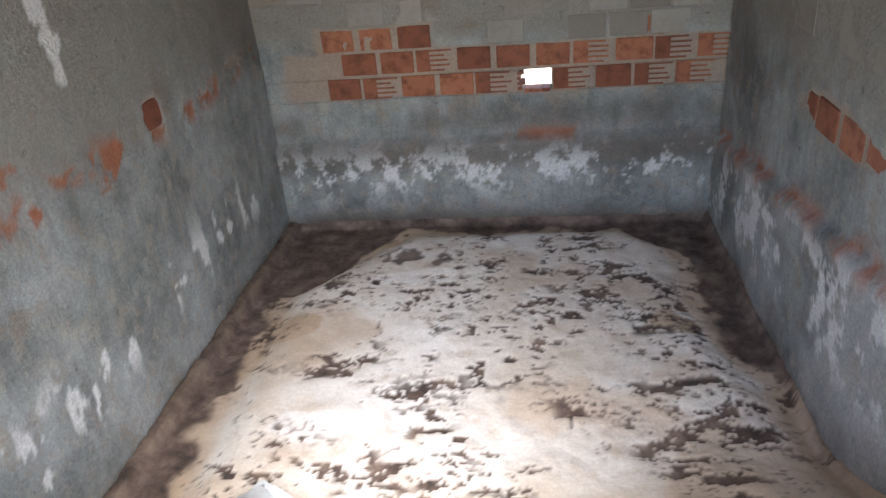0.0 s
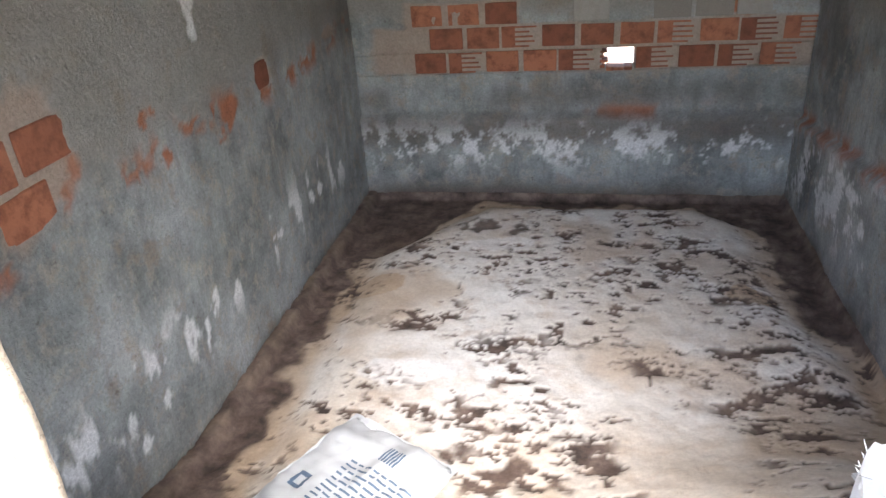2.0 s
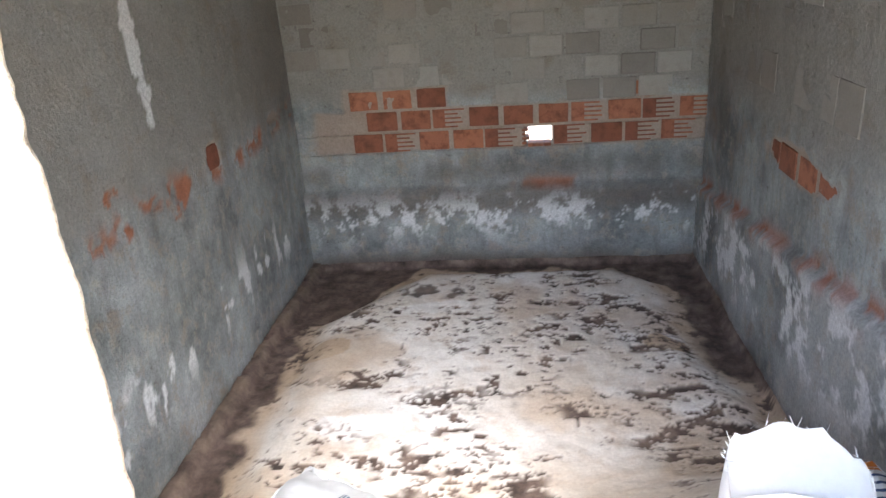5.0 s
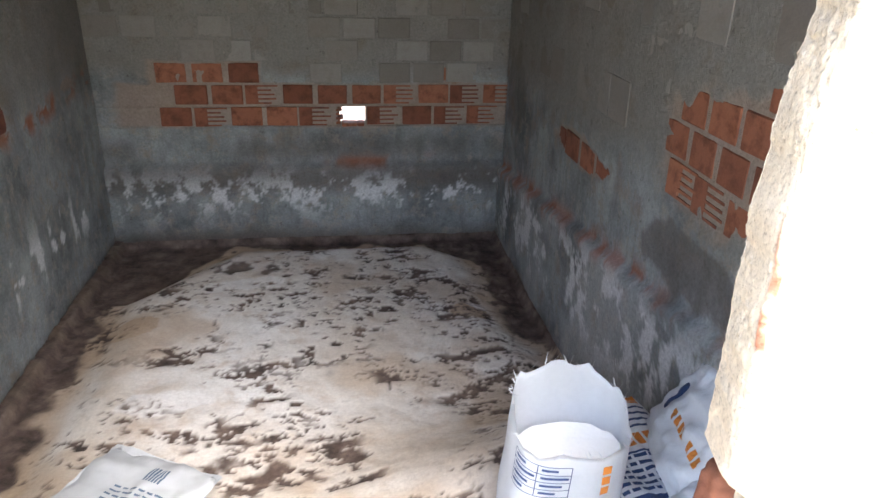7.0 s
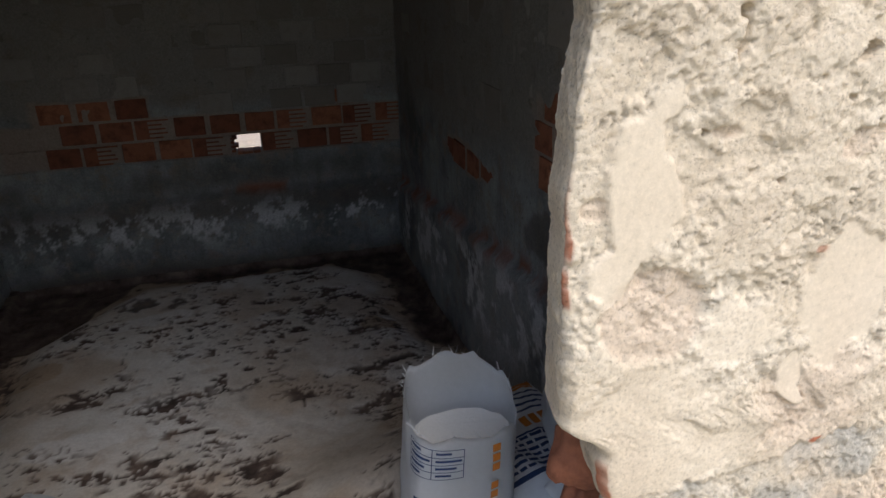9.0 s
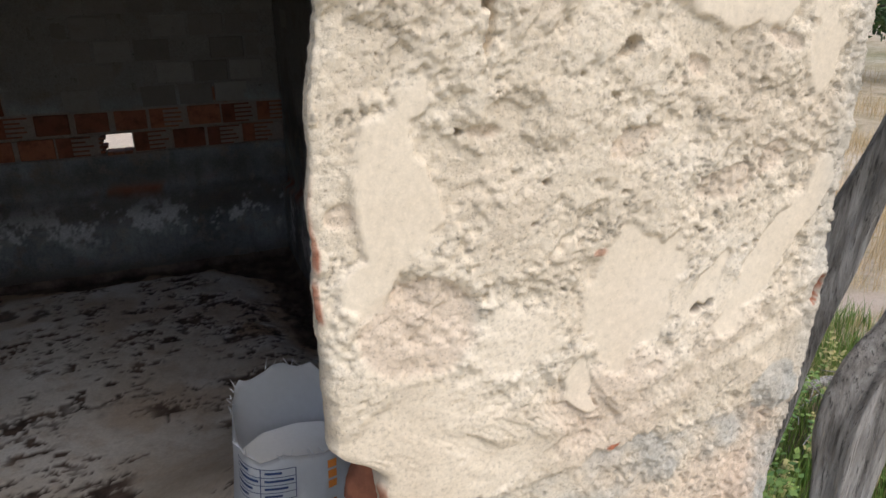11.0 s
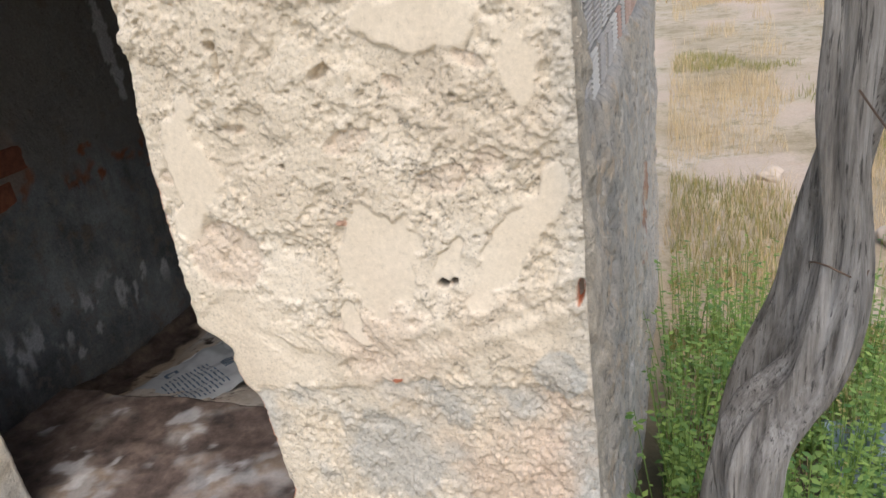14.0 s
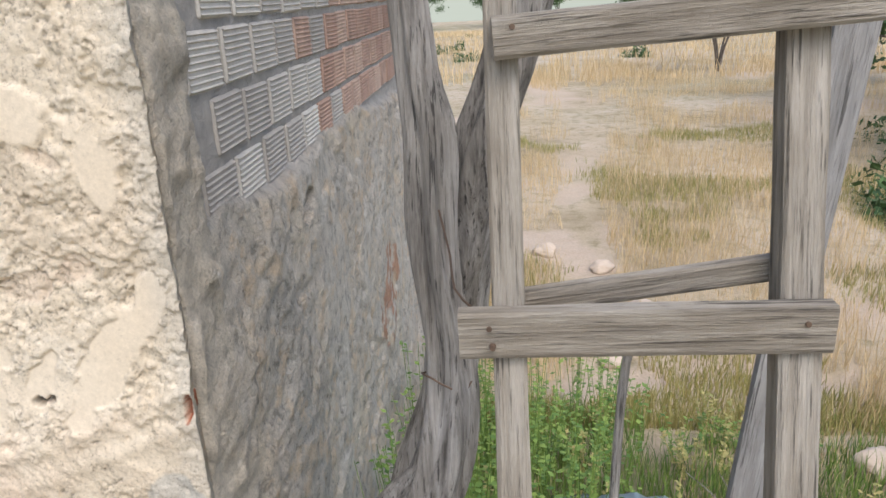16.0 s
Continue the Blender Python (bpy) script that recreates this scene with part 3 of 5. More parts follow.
def side_fields(U, V):
    n1, n2 = fbm(U, V, 0.25, 121, 5), fbm(U, V, 0.05, 122, 4)
    bare = smooth(1.53, 1.56, V + 0.05 * n1 - 0.10 * smooth(1.2, 3.0, U) * -1) * smooth(0.14, 0.17, U + 0.02 * n2)
    flat = smooth(0.1, 0.3, fbm(U * 2, V * 0.6, 0.35, 124)) * (1 - bare)
    n3 = fbm(U, V, 0.02, 128, 3)
    h = (0.014 * n1 + smooth(-0.02, 0.02, n1 + 0.3 * n2) * 0.006 + (0.010 * n2 + 0.006 * n3) * (1 - flat)) * (1 - bare) - 0.022 * bare + 0.003 * n2 * bare + 0.004 * flat
    h = h - 0.03 * blob(U, V, 0.72, 1.43, 0.06, 0.035, 20, 0.4, 125, 0.04) - 0.03 * blob(U, V, 1.63, 0.76, 0.03, 0.02, 0, 0.4, 126, 0.03)
    pale = smooth(0.19, 0.10, U + 0.06 * n1 + 0.02 * n2) * (1 - bare)
    clay = blob(U, V, 1.9, 0.7, 0.25, 0.2, 0, 0.7, 127) * smooth(-0.1, 0.2, n2) * 0.8
    return h, {"raw": bare, "flat": flat, "clay": clay, "pale": 0.85 * pale}


wall_right = thing("wall_right", "brick side wall, cement-rendered and weathered on both faces", "wall", kind="structure")
relief("inner_render", 0.16, BACK + 0.13, -0.3, RIDGE, 0.0135, lambda u, v, h: (ROOM_W - h, u, v), -0.1, h_right, CEMENT, wall_right)
relief("outer_render", 0.006, BACK + 0.13, -0.7, RIDGE, 0.0092, lambda u, v, h: (OUT_X + h, u, v), -0.12, side_fields, SIDE, wall_right)


def front_fields(U, V):
    """Rough-cast in torn layers with trowelled islands, lips, pits and a cement skirt."""
    n0, n1, n2 = fbm(U, V, 0.30, 141, 4), fbm(U, V, 0.10, 142, 6, 0.62), fbm(U, V, 0.026, 143, 4, 0.65)
    n3, n4 = fbm(U, V, 0.013, 144, 3, 0.7), fbm(U, V, 0.0065, 139, 2, 0.7)
    flat = blob(U, V, 2.297, 1.375, 0.085, 0.112, -18, 0.65, 145, 0.06)
    for k, (x, z, rx, rz, turn) in enumerate(((2.548, 1.42, 0.043, 0.115, -33), (2.435, 1.775, 0.13, 0.045, -8), (1.958, 1.575, 0.05, 0.10, 8), (1.922, 1.465, 0.036, 0.045, -20), (2.215, 1.235, 0.022, 0.045, 0), (2.435, 1.375, 0.022, 0.06, -25), (2.615, 1.50, 0.022, 0.06, -10), (2.58, 1.70, 0.03, 0.06, 0))):
        flat = np.maximum(flat, blob(U, V, x, z, rx, rz, turn, 0.75, 146 + k, 0.06))
    flat = np.maximum(flat, smooth(0.34, 0.44, n0) * 0.8)
    coarse = 1 - flat
    sheet = n1 + 0.55 * n0 + 0.10 * n3
    torn = smooth(-0.010, 0.010, sheet) * 0.0045 + smooth(0.150, 0.165, sheet + 0.1 * n2) * 0.0035 - smooth(-0.20, -0.215, sheet + 0.1 * n2) * 0.0050
    # thin carved lines, also darkened in colour for the shadow under plaster ledges
    shaded_crack = np.exp(-((fbm(U, V, 0.16, 161, 6, 0.7) + 0.02) / 0.011) ** 2) * smooth(-0.05, 0.15, fbm(U, V, 0.22, 162))
    h = 0.010 + 0.006 * n0 + coarse * (torn + 0.0022 * n2 + 0.0020 * n3 + 0.0012 * n4 - 0.004 * shaded_crack) + flat * (0.0042 + 0.0010 * n1)
    # a rounded hollow where the top coat fell, and smaller torn spots
    hollow = blob(U, V, 1.98, 1.385, 0.085, 0.075, 10, 0.25, 163, 0.06)
    for k, (x, z, rx, rz, turn) in enumerate(((1.892, 1.545, 0.022, 0.018, 20), (2.06, 1.630, 0.030, 0.010, -5), (2.52, 1.555, 0.035, 0.020, 15), (2.37, 1.69, 0.020, 0.012, -30), (2.50, 1.72, 0.030, 0.010, -25), (2.28, 1.60, 0.05, 0.02, 15), (2.44, 1.53, 0.05, 0.025, 10))):
        hollow = np.maximum(hollow, 0.8 * blob(U, V, x, z, rx, rz, turn, 0.45, 164 + k, 0.03))
    h = h - 0.0065 * hollow * (1 - 0.6 * flat)
    # trowel ridges that sweep across the lower face
    sweep = V - 1.19 - 0.22 * (U - 2.17) - 0.25 * (U - 2.17) ** 2
    h = h + 0.006 * np.exp(-(sweep / 0.022) ** 2) * smooth(2.05, 2.2, U) + 0.005 * np.exp(-((sweep + 0.06) / 0.018) ** 2) * smooth(2.2, 2.4, U)
    low = smooth(1.125, 1.10, V + 0.05 * n0 + 0.02 * n2 - 0.05 * (U - 2.2))
    h = h - 0.007 * low
    shaded_hole = blob(U, V, 2.414, 1.333, 0.010, 0.010, 0, 0.5, 151, 0.012) + blob(U, V, 2.434, 1.337, 0.009, 0.006, 20, 0.5, 138, 0.012)
    pits = shaded_hole + blob(U, V, 2.243, 1.717, 0.018, 0.010, 30, 0.4, 152, 0.02) + blob(U, V, 2.052, 1.745, 0.005, 0.028, 0, 0.5, 153, 0.02) + blob(U, V, 2.045, 1.775, 0.010, 0.008, 0, 0.5, 137, 0.02)
    pits = pits + blob(U, V, 2.150, 1.561, 0.006, 0.005, 0, 0.3, 136, 0.01) + blob(U, V, 2.028, 1.632, 0.006, 0.004, 0, 0.3, 135, 0.01) + blob(U, V, 2.655, 1.325, 0.006, 0.026, -8, 0.4, 154, 0.02) + 0.35 * smooth(0.55, 0.6, n2) * coarse
    h = h - 0.028 * np.clip(pits, 0, 1)
    pink = smooth(0.0, 0.5, fbm(U, V, 0.4, 155)) * smooth(1.6, 1.25, V) * 0.8 + 0.5 * hollow
    grey = low * smooth(-0.3, 0.1, fbm(U, V, 0.18, 157)) * 0.8 + smooth(2.60, 2.66, U) * 0.45 + 0.7 * blob(U, V, 2.60, 1.15, 0.05, 0.05, 0, 0.6, 134, 0.05)
    clay = blob(U, V, 2.257, 1.119, 0.013, 0.006, 10, 0.2, 158, 0.02) + blob(U, V, 2.655, 1.325, 0.007, 0.03, -8, 0.3, 154, 0.02) + np.exp(-((U - 1.853 - 0.008 * n1) / 0.004) ** 2) * smooth(-0.05, 0.1, fbm(U, V, 0.12, 159)) * smooth(1.62, 1.5, V) + 0.6 * blob(U, V, 2.24, 1.45, 0.012, 0.006, 0, 0.4, 160, 0.02)
    # "dark" paints ledge shade along the carved lines and shade in the holes
    return h, {"flat": flat, "pink": pink, "grey": grey, "clay": clay, "dark": 0.45 * shaded_crack * coarse + shaded_hole}


def front_pier(name, x0, x1, label, broken=False):
    """A pier of the front wall: rough-cast face and reveals, wrapped round the brick core; its inner foot is broken away."""
    wide, splay = x1 - x0, (0.02 if broken else 0.0)

    def edge(v):
        e = 0.010 * fbm(v * 0 + 3.1, v, 0.12, 171, 4) + 0.004 * fbm(v * 0 + 1.7, v, 0.03, 172)
        if broken:
            e = e + 0.022 * smooth(1.5, 1.85, v) + 0.075 * smooth(1.238, 1.158, v) + 0.035 * smooth(1.12, 1.03, v) + 0.010 * fbm(v * 0 + 5.3, v, 0.05, 173) * smooth(1.3, 1.2, v)
        return e

    def place(u, v, h):
        # u runs over the reveal (negative), then the face
        lead = np.clip(u, 0, None)
        x = np.where(u < 0, x0 + edge(v) - h, x0 + edge(v) + lead * (wide - edge(v)) / wide)
        h = np.where(u < 0, 0.3 * h, h)
        x = np.where(u < 0, x0 + edge(v) - h, x)
        y = np.where(u < 0, -u, -h)
        r = 0.012
        x = x + np.where(u < 0, splay * -u / FRONT_IN, 0)
        near = np.exp(-(u / r) ** 2)
        return x + near * 0.004, y + near * 0.004, v

    def fields(U, V):
        return front_fields(np.where(U < 0, x0 + U, x0 + U), V)
    return place, fields


def pier(name, x0, x1, label, face_sign, broken):
    place, fields = front_pier(name, x0, x1, label, broken)
    if face_sign < 0:
        inner = place
        place = lambda u, v, h: (lambda q: (x0 + x1 - q[0], q[1], q[2]))(inner(u, v, h))
    fine = 0.0030 if broken else 0.009
    nu = round((x1 - x0 + FRONT_IN) / fine) + 1
    U, V = np.meshgrid(np.linspace(-FRONT_IN, x1 - x0, nu), np.concatenate([np.arange(-0.4, 0.6, 0.03), np.arange(0.6, 2.02, fine), np.linspace(2.03, HEAD, 14)]))
    nv = V.shape[0]
    H, attrs = fields(U, V)
    front = np.stack(place(U, V, H), -1).reshape(-1, 3)
    idx = np.arange(nu * nv).reshape(nv, nu)
    a, b, c, d = idx[:-1, :-1].ravel(), idx[:-1, 1:].ravel(), idx[1:, 1:].ravel(), idx[1:, :-1].ravel()
    faces = list(zip(a.tolist(), b.tolist(), c.tolist(), d.tolist())) if face_sign > 0 else list(zip(d.tolist(), c.tolist(), b.tolist(), a.tolist()))
    # rear corner column, top and foot close the solid
    xr = x1 - 0.03 if face_sign > 0 else x0 + 0.03
    base = len(front)
    rear = [(xr, FRONT_IN, float(v)) for v in V[:, 0]]
    for k in range(nv - 1):
        faces.append((int(idx[k, 0]), base + k, base + k + 1, int(idx[k + 1, 0])))
        faces.append((base + k, int(idx[k, -1]), int(idx[k + 1, -1]), base + k + 1))
    faces.append(tuple(int(q) for q in idx[-1, :]) + (base + nv - 1,))
    faces.append((base,) + tuple(int(q) for q in idx[0, ::-1]))
    attrs = {k: np.concatenate([np.clip(v, 0, 1).ravel(), np.zeros(nv)]) for k, v in attrs.items()}
    ob = new(name, mesh_of(name, front.tolist() + rear, faces, FACADE, attrs))
    return tagged(ob, label, "wall", kind="structure")


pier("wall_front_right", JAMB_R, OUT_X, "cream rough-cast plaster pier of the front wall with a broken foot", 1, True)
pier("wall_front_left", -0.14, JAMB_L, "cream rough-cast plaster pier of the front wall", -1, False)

bm = box_bm(-0.14, OUT_X, 0.0, FRONT_IN, HEAD, RIDGE, 0.01)
tagged(part("wall_lintel", bm, FACADE, None), "cream plastered lintel over the doorway", "wall", kind="structure")
bm = bmesh.new()
slope = [(-0.3, -0.25, RIDGE + 0.06), (OUT_X + 0.2, -0.25, RIDGE + 0.06), (OUT_X + 0.2, BACK + 0.35, EAVE - 0.03), (-0.3, BACK + 0.35, EAVE - 0.03)]
lo = [bm.verts.new(p) for p in slope]
hi = [bm.verts.new((x, y, z + 0.05)) for x, y, z in slope]
bm.faces.new(lo[::-1])
bm.faces.new(hi)
for k in range(4):
    bm.faces.new((lo[k], lo[(k + 1) % 4], hi[(k + 1) % 4], hi[k]))
tagged(part("ceiling", bm, CEILING, None), "dark underside of the sloping roof", "ceiling", kind="structure")


def h_sill(U, V):
    n1, n2 = fbm(U, V, 0.2, 181, 5), fbm(U, V, 0.05, 182, 4)
    z = 0.44 + 0.02 * n1 + 0.008 * n2 - 0.25 * smooth(0.70, 0.86, V + 0.05 * n1)
    return z, {"crust": smooth(0.1, 0.5, n1 + 0.1) * 0.35, "ochre": smooth(-0.1, 0.3, n2), "salt": smooth(0.32, 0.5, fbm(U, V, 0.12, 183)) * 0.4}


sill = relief("sill", 0.45, ROOM_W - 0.02, 0.02, 0.88, 0.012, lambda u, v, h: (u, v, h), -0.3, h_sill, FLOOR)
tagged(sill, "raised rough concrete step inside the doorway, salt-stained", "step", kind="structure")


# ---- bricks ----
def brick_mesh(name, w, h, d, mat, ridges=0):
    """A clay block, its front towards -y: bevelled, with raised ribs where asked."""
    bm = box_bm(-w / 2, w / 2, 0, d, -h / 2, h / 2, 0.004)
    for k in range(ridges):
        z = -h / 2 + (k + 0.5) * h / ridges
        q = 0.28 * h / ridges
        a = [bm.verts.new(p) for p in ((-w / 2 + 0.004, 0.0005, z - q), (w / 2 - 0.004, 0.0005, z - q), (w / 2 - 0.004, -0.0035, z), (-w / 2 + 0.004, -0.0035, z), (-w / 2 + 0.004, 0.0005, z + q), (w / 2 - 0.004, 0.0005, z + q))]
        bm.faces.new((a[0], a[1], a[2], a[3]))
        bm.faces.new((a[3], a[2], a[5], a[4]))
    me = bpy.data.meshes.new(name)
    bm.to_mesh(me)
    bm.free()
    me.materials.append(mat)
    return me


RED = [brick_mesh("brick", 0.185 - 0.006 * k, 0.114, 0.05, BRICK) for k in range(3)]


def broken_brick(seed):
    """A hollow block whose face has come away: the comb of its cells shows, and one end is ragged."""
    rnd = random.Random(seed)
    w, h = 0.182, 0.114
    bm = box_bm(-w / 2, w / 2, 0.011, 0.05, -h / 2, h / 2)
    for k in range(5):
        z = -h / 2 + 0.006 + k * (h - 0.012) / 4
        a, e = -w / 2 + rnd.uniform(0, 0.02), w / 2 - rnd.uniform(0.0, 0.05)
        bmesh.ops.create_cube(bm, size=1, matrix=Matrix.LocRotScale(((a + e) / 2, 0.006, z), None, (e - a, 0.012, 0.009)))
    a = -w / 2
    bmesh.ops.create_cube(bm, size=1, matrix=Matrix.LocRotScale((a + 0.028, 0.006, 0), None, (0.056 * rnd.uniform(0.7, 1.4), 0.0125, h * 0.98)))
    me = bpy.data.meshes.new("brick")
    bm.to_mesh(me)
    bm.free()
    me.materials.append(BRICK)
    return me


COMB = [broken_brick(k) for k in range(4)]
WASHED = brick_mesh("brick", 0.188, 0.116, 0.05, BRICK_WASH)


def brick_at(parent, me, p, turn, rnd, wobble=0.002):
    ob = new("brick", me)
    ob.parent = parent
    ob.location = (p[0] + rnd.uniform(-wobble, wobble), p[1] + rnd.uniform(-wobble, wobble), p[2] + rnd.uniform(-wobble, wobble))
    ob.rotation_euler = (rnd.uniform(-0.01, 0.01), rnd.uniform(-0.012, 0.012), turn + rnd.uniform(-0.01, 0.01))
    return ob


def back_bricks():
    rnd = random.Random(3)
    pitch = 0.204
    for row, z, x0, x1, shift in ((0, 1.073, 0.34, 0.95, 0.0), (1, 0.945, 0.43, 2.45, 0.5), (2, 0.815, 0.50, 2.45, 0.0)):
        x = 0.443 + shift * pitch * 0.98
        while x < x1:
            if not (row == 2 and HOLE[0] - 0.06 < x < HOLE[1] + 0.06) and x - 0.09 < ROOM_W - 0.1:
                me = COMB[rnd.randrange(4)] if rnd.random() < (0.0, 0.22, 0.5)[row] else RED[rnd.randrange(3)]
                brick_at(wall_back, me, (x, BACK + 0.003, z), 0, rnd, 0.002)
            x += pitch
    for row in range(6):
        z = 1.073 + 0.129 * row
        x = 0.10 + (0.5 if row % 2 else 0) * pitch
        while x < ROOM_W - 0.06:
            if (row or x > 1.0) and rnd.random() < 0.75:
                brick_at(wall_back, WASHED, (x, BACK - 0.0015, z), 0, rnd, 0.0025)
            x += pitch


back_bricks()
rh = random.Random(23)
for z, w in ((0.772, 0.016), (0.800, 0.034), (0.826, 0.012), (0.852, 0.028)):
    bm = box_bm(HOLE[0] - 0.01, HOLE[0] + w, BACK - 0.002, BACK + 0.09, z - 0.006, z + 0.005 + rh.uniform(0, 0.004), 0.002)
    part("brick_shard", bm, BRICK, wall_back)
for x, w in ((1.43, 0.02), (1.475, 0.028), (1.525, 0.022)):
    bm = box_bm(x - w, x + w, BACK + 0.002, BACK + 0.10, HOLE[2] - 0.01, HOLE[2] + rh.uniform(0.006, 0.016), 0.004)
    part("brick_shard", bm, BRICK, wall_back)


def right_bricks():
    rnd = random.Random(5)
    big = [brick_mesh("brick", 0.150 - 0.006 * k, 0.106, 0.05, BRICK) for k in range(3)]
    wash = brick_mesh("brick", 0.186, 0.165, 0.05, BRICK_WASH)
    for row, z, shift, y0, y1 in ((0, 1.150, 0.0, 0.90, 1.40), (1, 1.270, 0.5, 0.70, 1.50), (2, 1.390, 0.0, 0.62, 1.36), (3, 1.510, 0.5, 0.62, 0.90)):
        y = 0.64 + shift * 0.172
        while y < y1:
            if y > y0 - 0.1:
                brick_at(wall_right, COMB[rnd.randrange(4)] if row == 0 and rnd.random() < 0.6 else big[rnd.randrange(3)], (ROOM_W + 0.002, y, z), radians(-90), rnd, 0.002)
            y += 0.172
    for k in range(4):
        brick_at(wall_right, RED[k % 3], (ROOM_W + 0.002, 1.98 + 0.202 * k, 0.985 - 0.004 * k), radians(-90), rnd, 0.003)
    for row in range(6):
        y = 0.30 + (row % 2) * 0.095
        while y < BACK - 0.08:
            z = 1.285 + 0.185 * row
            if not (y < 1.55 and row < 2) and z < EAVE + 0.1 and rnd.random() < 0.6:
                brick_at(wall_right, wash, (ROOM_W - 0.0005, y, z), radians(-90), rnd, 0.0025)
            y += 0.2
    for y, z in ((1.13, 1.10), (1.04, 1.23), (1.25, 1.235), (2.52, 1.08)):
        brick_at(wall_left, RED[0], (-0.005, y, z), radians(90), rnd, 0.003)


right_bricks()


def outer_bricks():
    """Ribbed hollow blocks bare above the render on the side wall."""
    rnd = random.Random(7)
    grey = brick_mesh("brick", 0.15, 0.1, 0.05, BRICK_GREY, 9)
    red = brick_mesh("brick", 0.15, 0.1, 0.05, BRICK_OUT, 9)
    for row in range(8):
        z = 1.59 + 0.115 * row
        y = 0.26 + (row % 2) * 0.082
        while y < BACK:
            if z < RIDGE - (y + 0.25) * 0.145 and z > 1.53:
                me = red if y > 1.2 + rnd.uniform(-0.3, 0.3) else grey
                brick_at(wall_right, me, (OUT_X - 0.016, y, z), radians(90), rnd, 0.0025)
            y += 0.165


outer_bricks()


# ---- sacks ----
def sack_standing():
    """An open woven sack, half full of salt, standing on the step."""
    cx, cy, z0, z1 = 1.885, 0.66, 0.43, 0.855
    sack = thing("salt_sack", "open white woven plastic sack half full of salt, frayed rim", "sack", at=(cx, cy, z0))
    bm = bmesh.new()
    n, m = 56, 26
    rings = []
    for j in range(m + 1):
        t = j / m
        ring = []
        for k in range(n):
            a = 2 * math.pi * k / n
            sq = (abs(math.cos(a)) ** 3 + abs(math.sin(a)) ** 3) ** (-1 / 3)
            rx, ry = 0.148 - 0.012 * t, 0.098 - 0.004 * t
            w = 1 + 0.035 * noise.noise(Vector((math.cos(a) * 2.2, math.sin(a) * 2.2, t * 3.0))) + 0.012 * noise.noise(Vector((math.cos(a) * 9, math.sin(a) * 9, t * 8)))
            if t < 0.15:
                w *= 0.86 + 0.14 * math.sqrt(t / 0.15)
            back_up = 0.5 + 0.5 * math.sin(a - 0.2)
            top = z1 - 0.07 + 0.13 * back_up ** 1.5 + 0.022 * noise.noise(Vector((math.cos(a) * 4, math.sin(a) * 4, 1.3))) + 0.010 * noise.noise(Vector((math.cos(a) * 14, math.sin(a) * 14, 2.3)))
            z = z0 + t * (top - z0)
            lean = 0.02 * t
            ring.append(bm.verts.new((cx + rx * sq * math.cos(a) * w + lean, cy + ry * sq * math.sin(a) * w, z)))
        rings.append(ring)
    for p, q in zip(rings[:-1], rings[1:]):
        for k in range(n):
            bm.faces.new((p[k], p[(k + 1) % n], q[(k + 1) % n], q[k]))
    bm.faces.new(rings[0][::-1])
    bmesh.ops.solidify(bm, geom=bm.faces[:], thickness=0.003)
    part("sack_body", bm, SACK, sack, "", True)

    def cloth(a, t):
        sq = (abs(math.cos(a)) ** 3 + abs(math.sin(a)) ** 3) ** (-1 / 3)
        w = 1 + 0.035 * noise.noise(Vector((math.cos(a) * 2.2, math.sin(a) * 2.2, t * 3.0))) + 0.012 * noise.noise(Vector((math.cos(a) * 9, math.sin(a) * 9, t * 8)))
        back_up = 0.5 + 0.5 * math.sin(a - 0.2)
        top = z1 - 0.07 + 0.13 * back_up ** 1.5
        return Vector((cx + ((0.148 - 0.012 * t) * w + 0.003) * sq * math.cos(a) + 0.02 * t, cy + ((0.098 - 0.004 * t) * w + 0.003) * sq * math.sin(a), z0 + t * (top - z0)))

    def ink(name, mat, rects, label=""):
        bm = bmesh.new()
        for a0, a1, t0, t1 in rects:
            n = max(1, int((a1 - a0) / 4))
            low = [bm.verts.new(cloth(radians(a0 + (a1 - a0) * k / n), t0)) for k in range(n + 1)]
            high = [bm.verts.new(cloth(radians(a0 + (a1 - a0) * k / n), t1)) for k in range(n + 1)]
            for k in range(n):
                bm.faces.new((low[k], low[k + 1], high[k + 1], high[k]))
        part(name, bm, mat, sack, label)["kind"] = "stuff" if name == "printed_text" else ""
    ink("printed_table", NAVY, [(204, 262, 0.70 + 0.058 * k, 0.705 + 0.058 * k) for k in range(5)] + [(a, a + 0.8, 0.70, 0.935) for a in (204, 232, 261.5)], "navy table lines")
    ink("printed_text", NAVY, [(207 + 29 * q, 207 + 29 * q + 14 + 5 * ((k * 7) % 3), 0.725 + 0.058 * k, 0.742 + 0.058 * k) for k in range(4) for q in range(2)] + [(214, 258 - 6 * (k % 2), 0.50 - 0.045 * k, 0.525 - 0.045 * k) for k in range(5)])
    for k in (0, 1, 2, 4, 5, 7, 8):
        ink("print_mark", ORANGE, [(291, 299, 0.86 - 0.078 * k, 0.92 - 0.078 * k)], "orange block print")
    bm = bmesh.new()
    rnd = random.Random(9)
    bmesh.ops.create_circle(bm, cap_ends=True, segments=40, radius=1)
    bmesh.ops.subdivide_edges(bm, edges=bm.edges[:], cuts=2, use_grid_fill=True)
    bmesh.ops.triangulate(bm, faces=bm.faces[:])
    for v in bm.verts:
        x, y = v.co.x, v.co.y
        v.co = (cx + 0.015 + x * 0.128, cy + y * 0.088, 0.745 + 0.03 * (1 - x * x - y * y) + 0.01 * noise.noise(Vector((x * 3, y * 3, 0))))
    part("salt_fill", bm, SALT, sack, "coarse white salt", True)
    bm = bmesh.new()
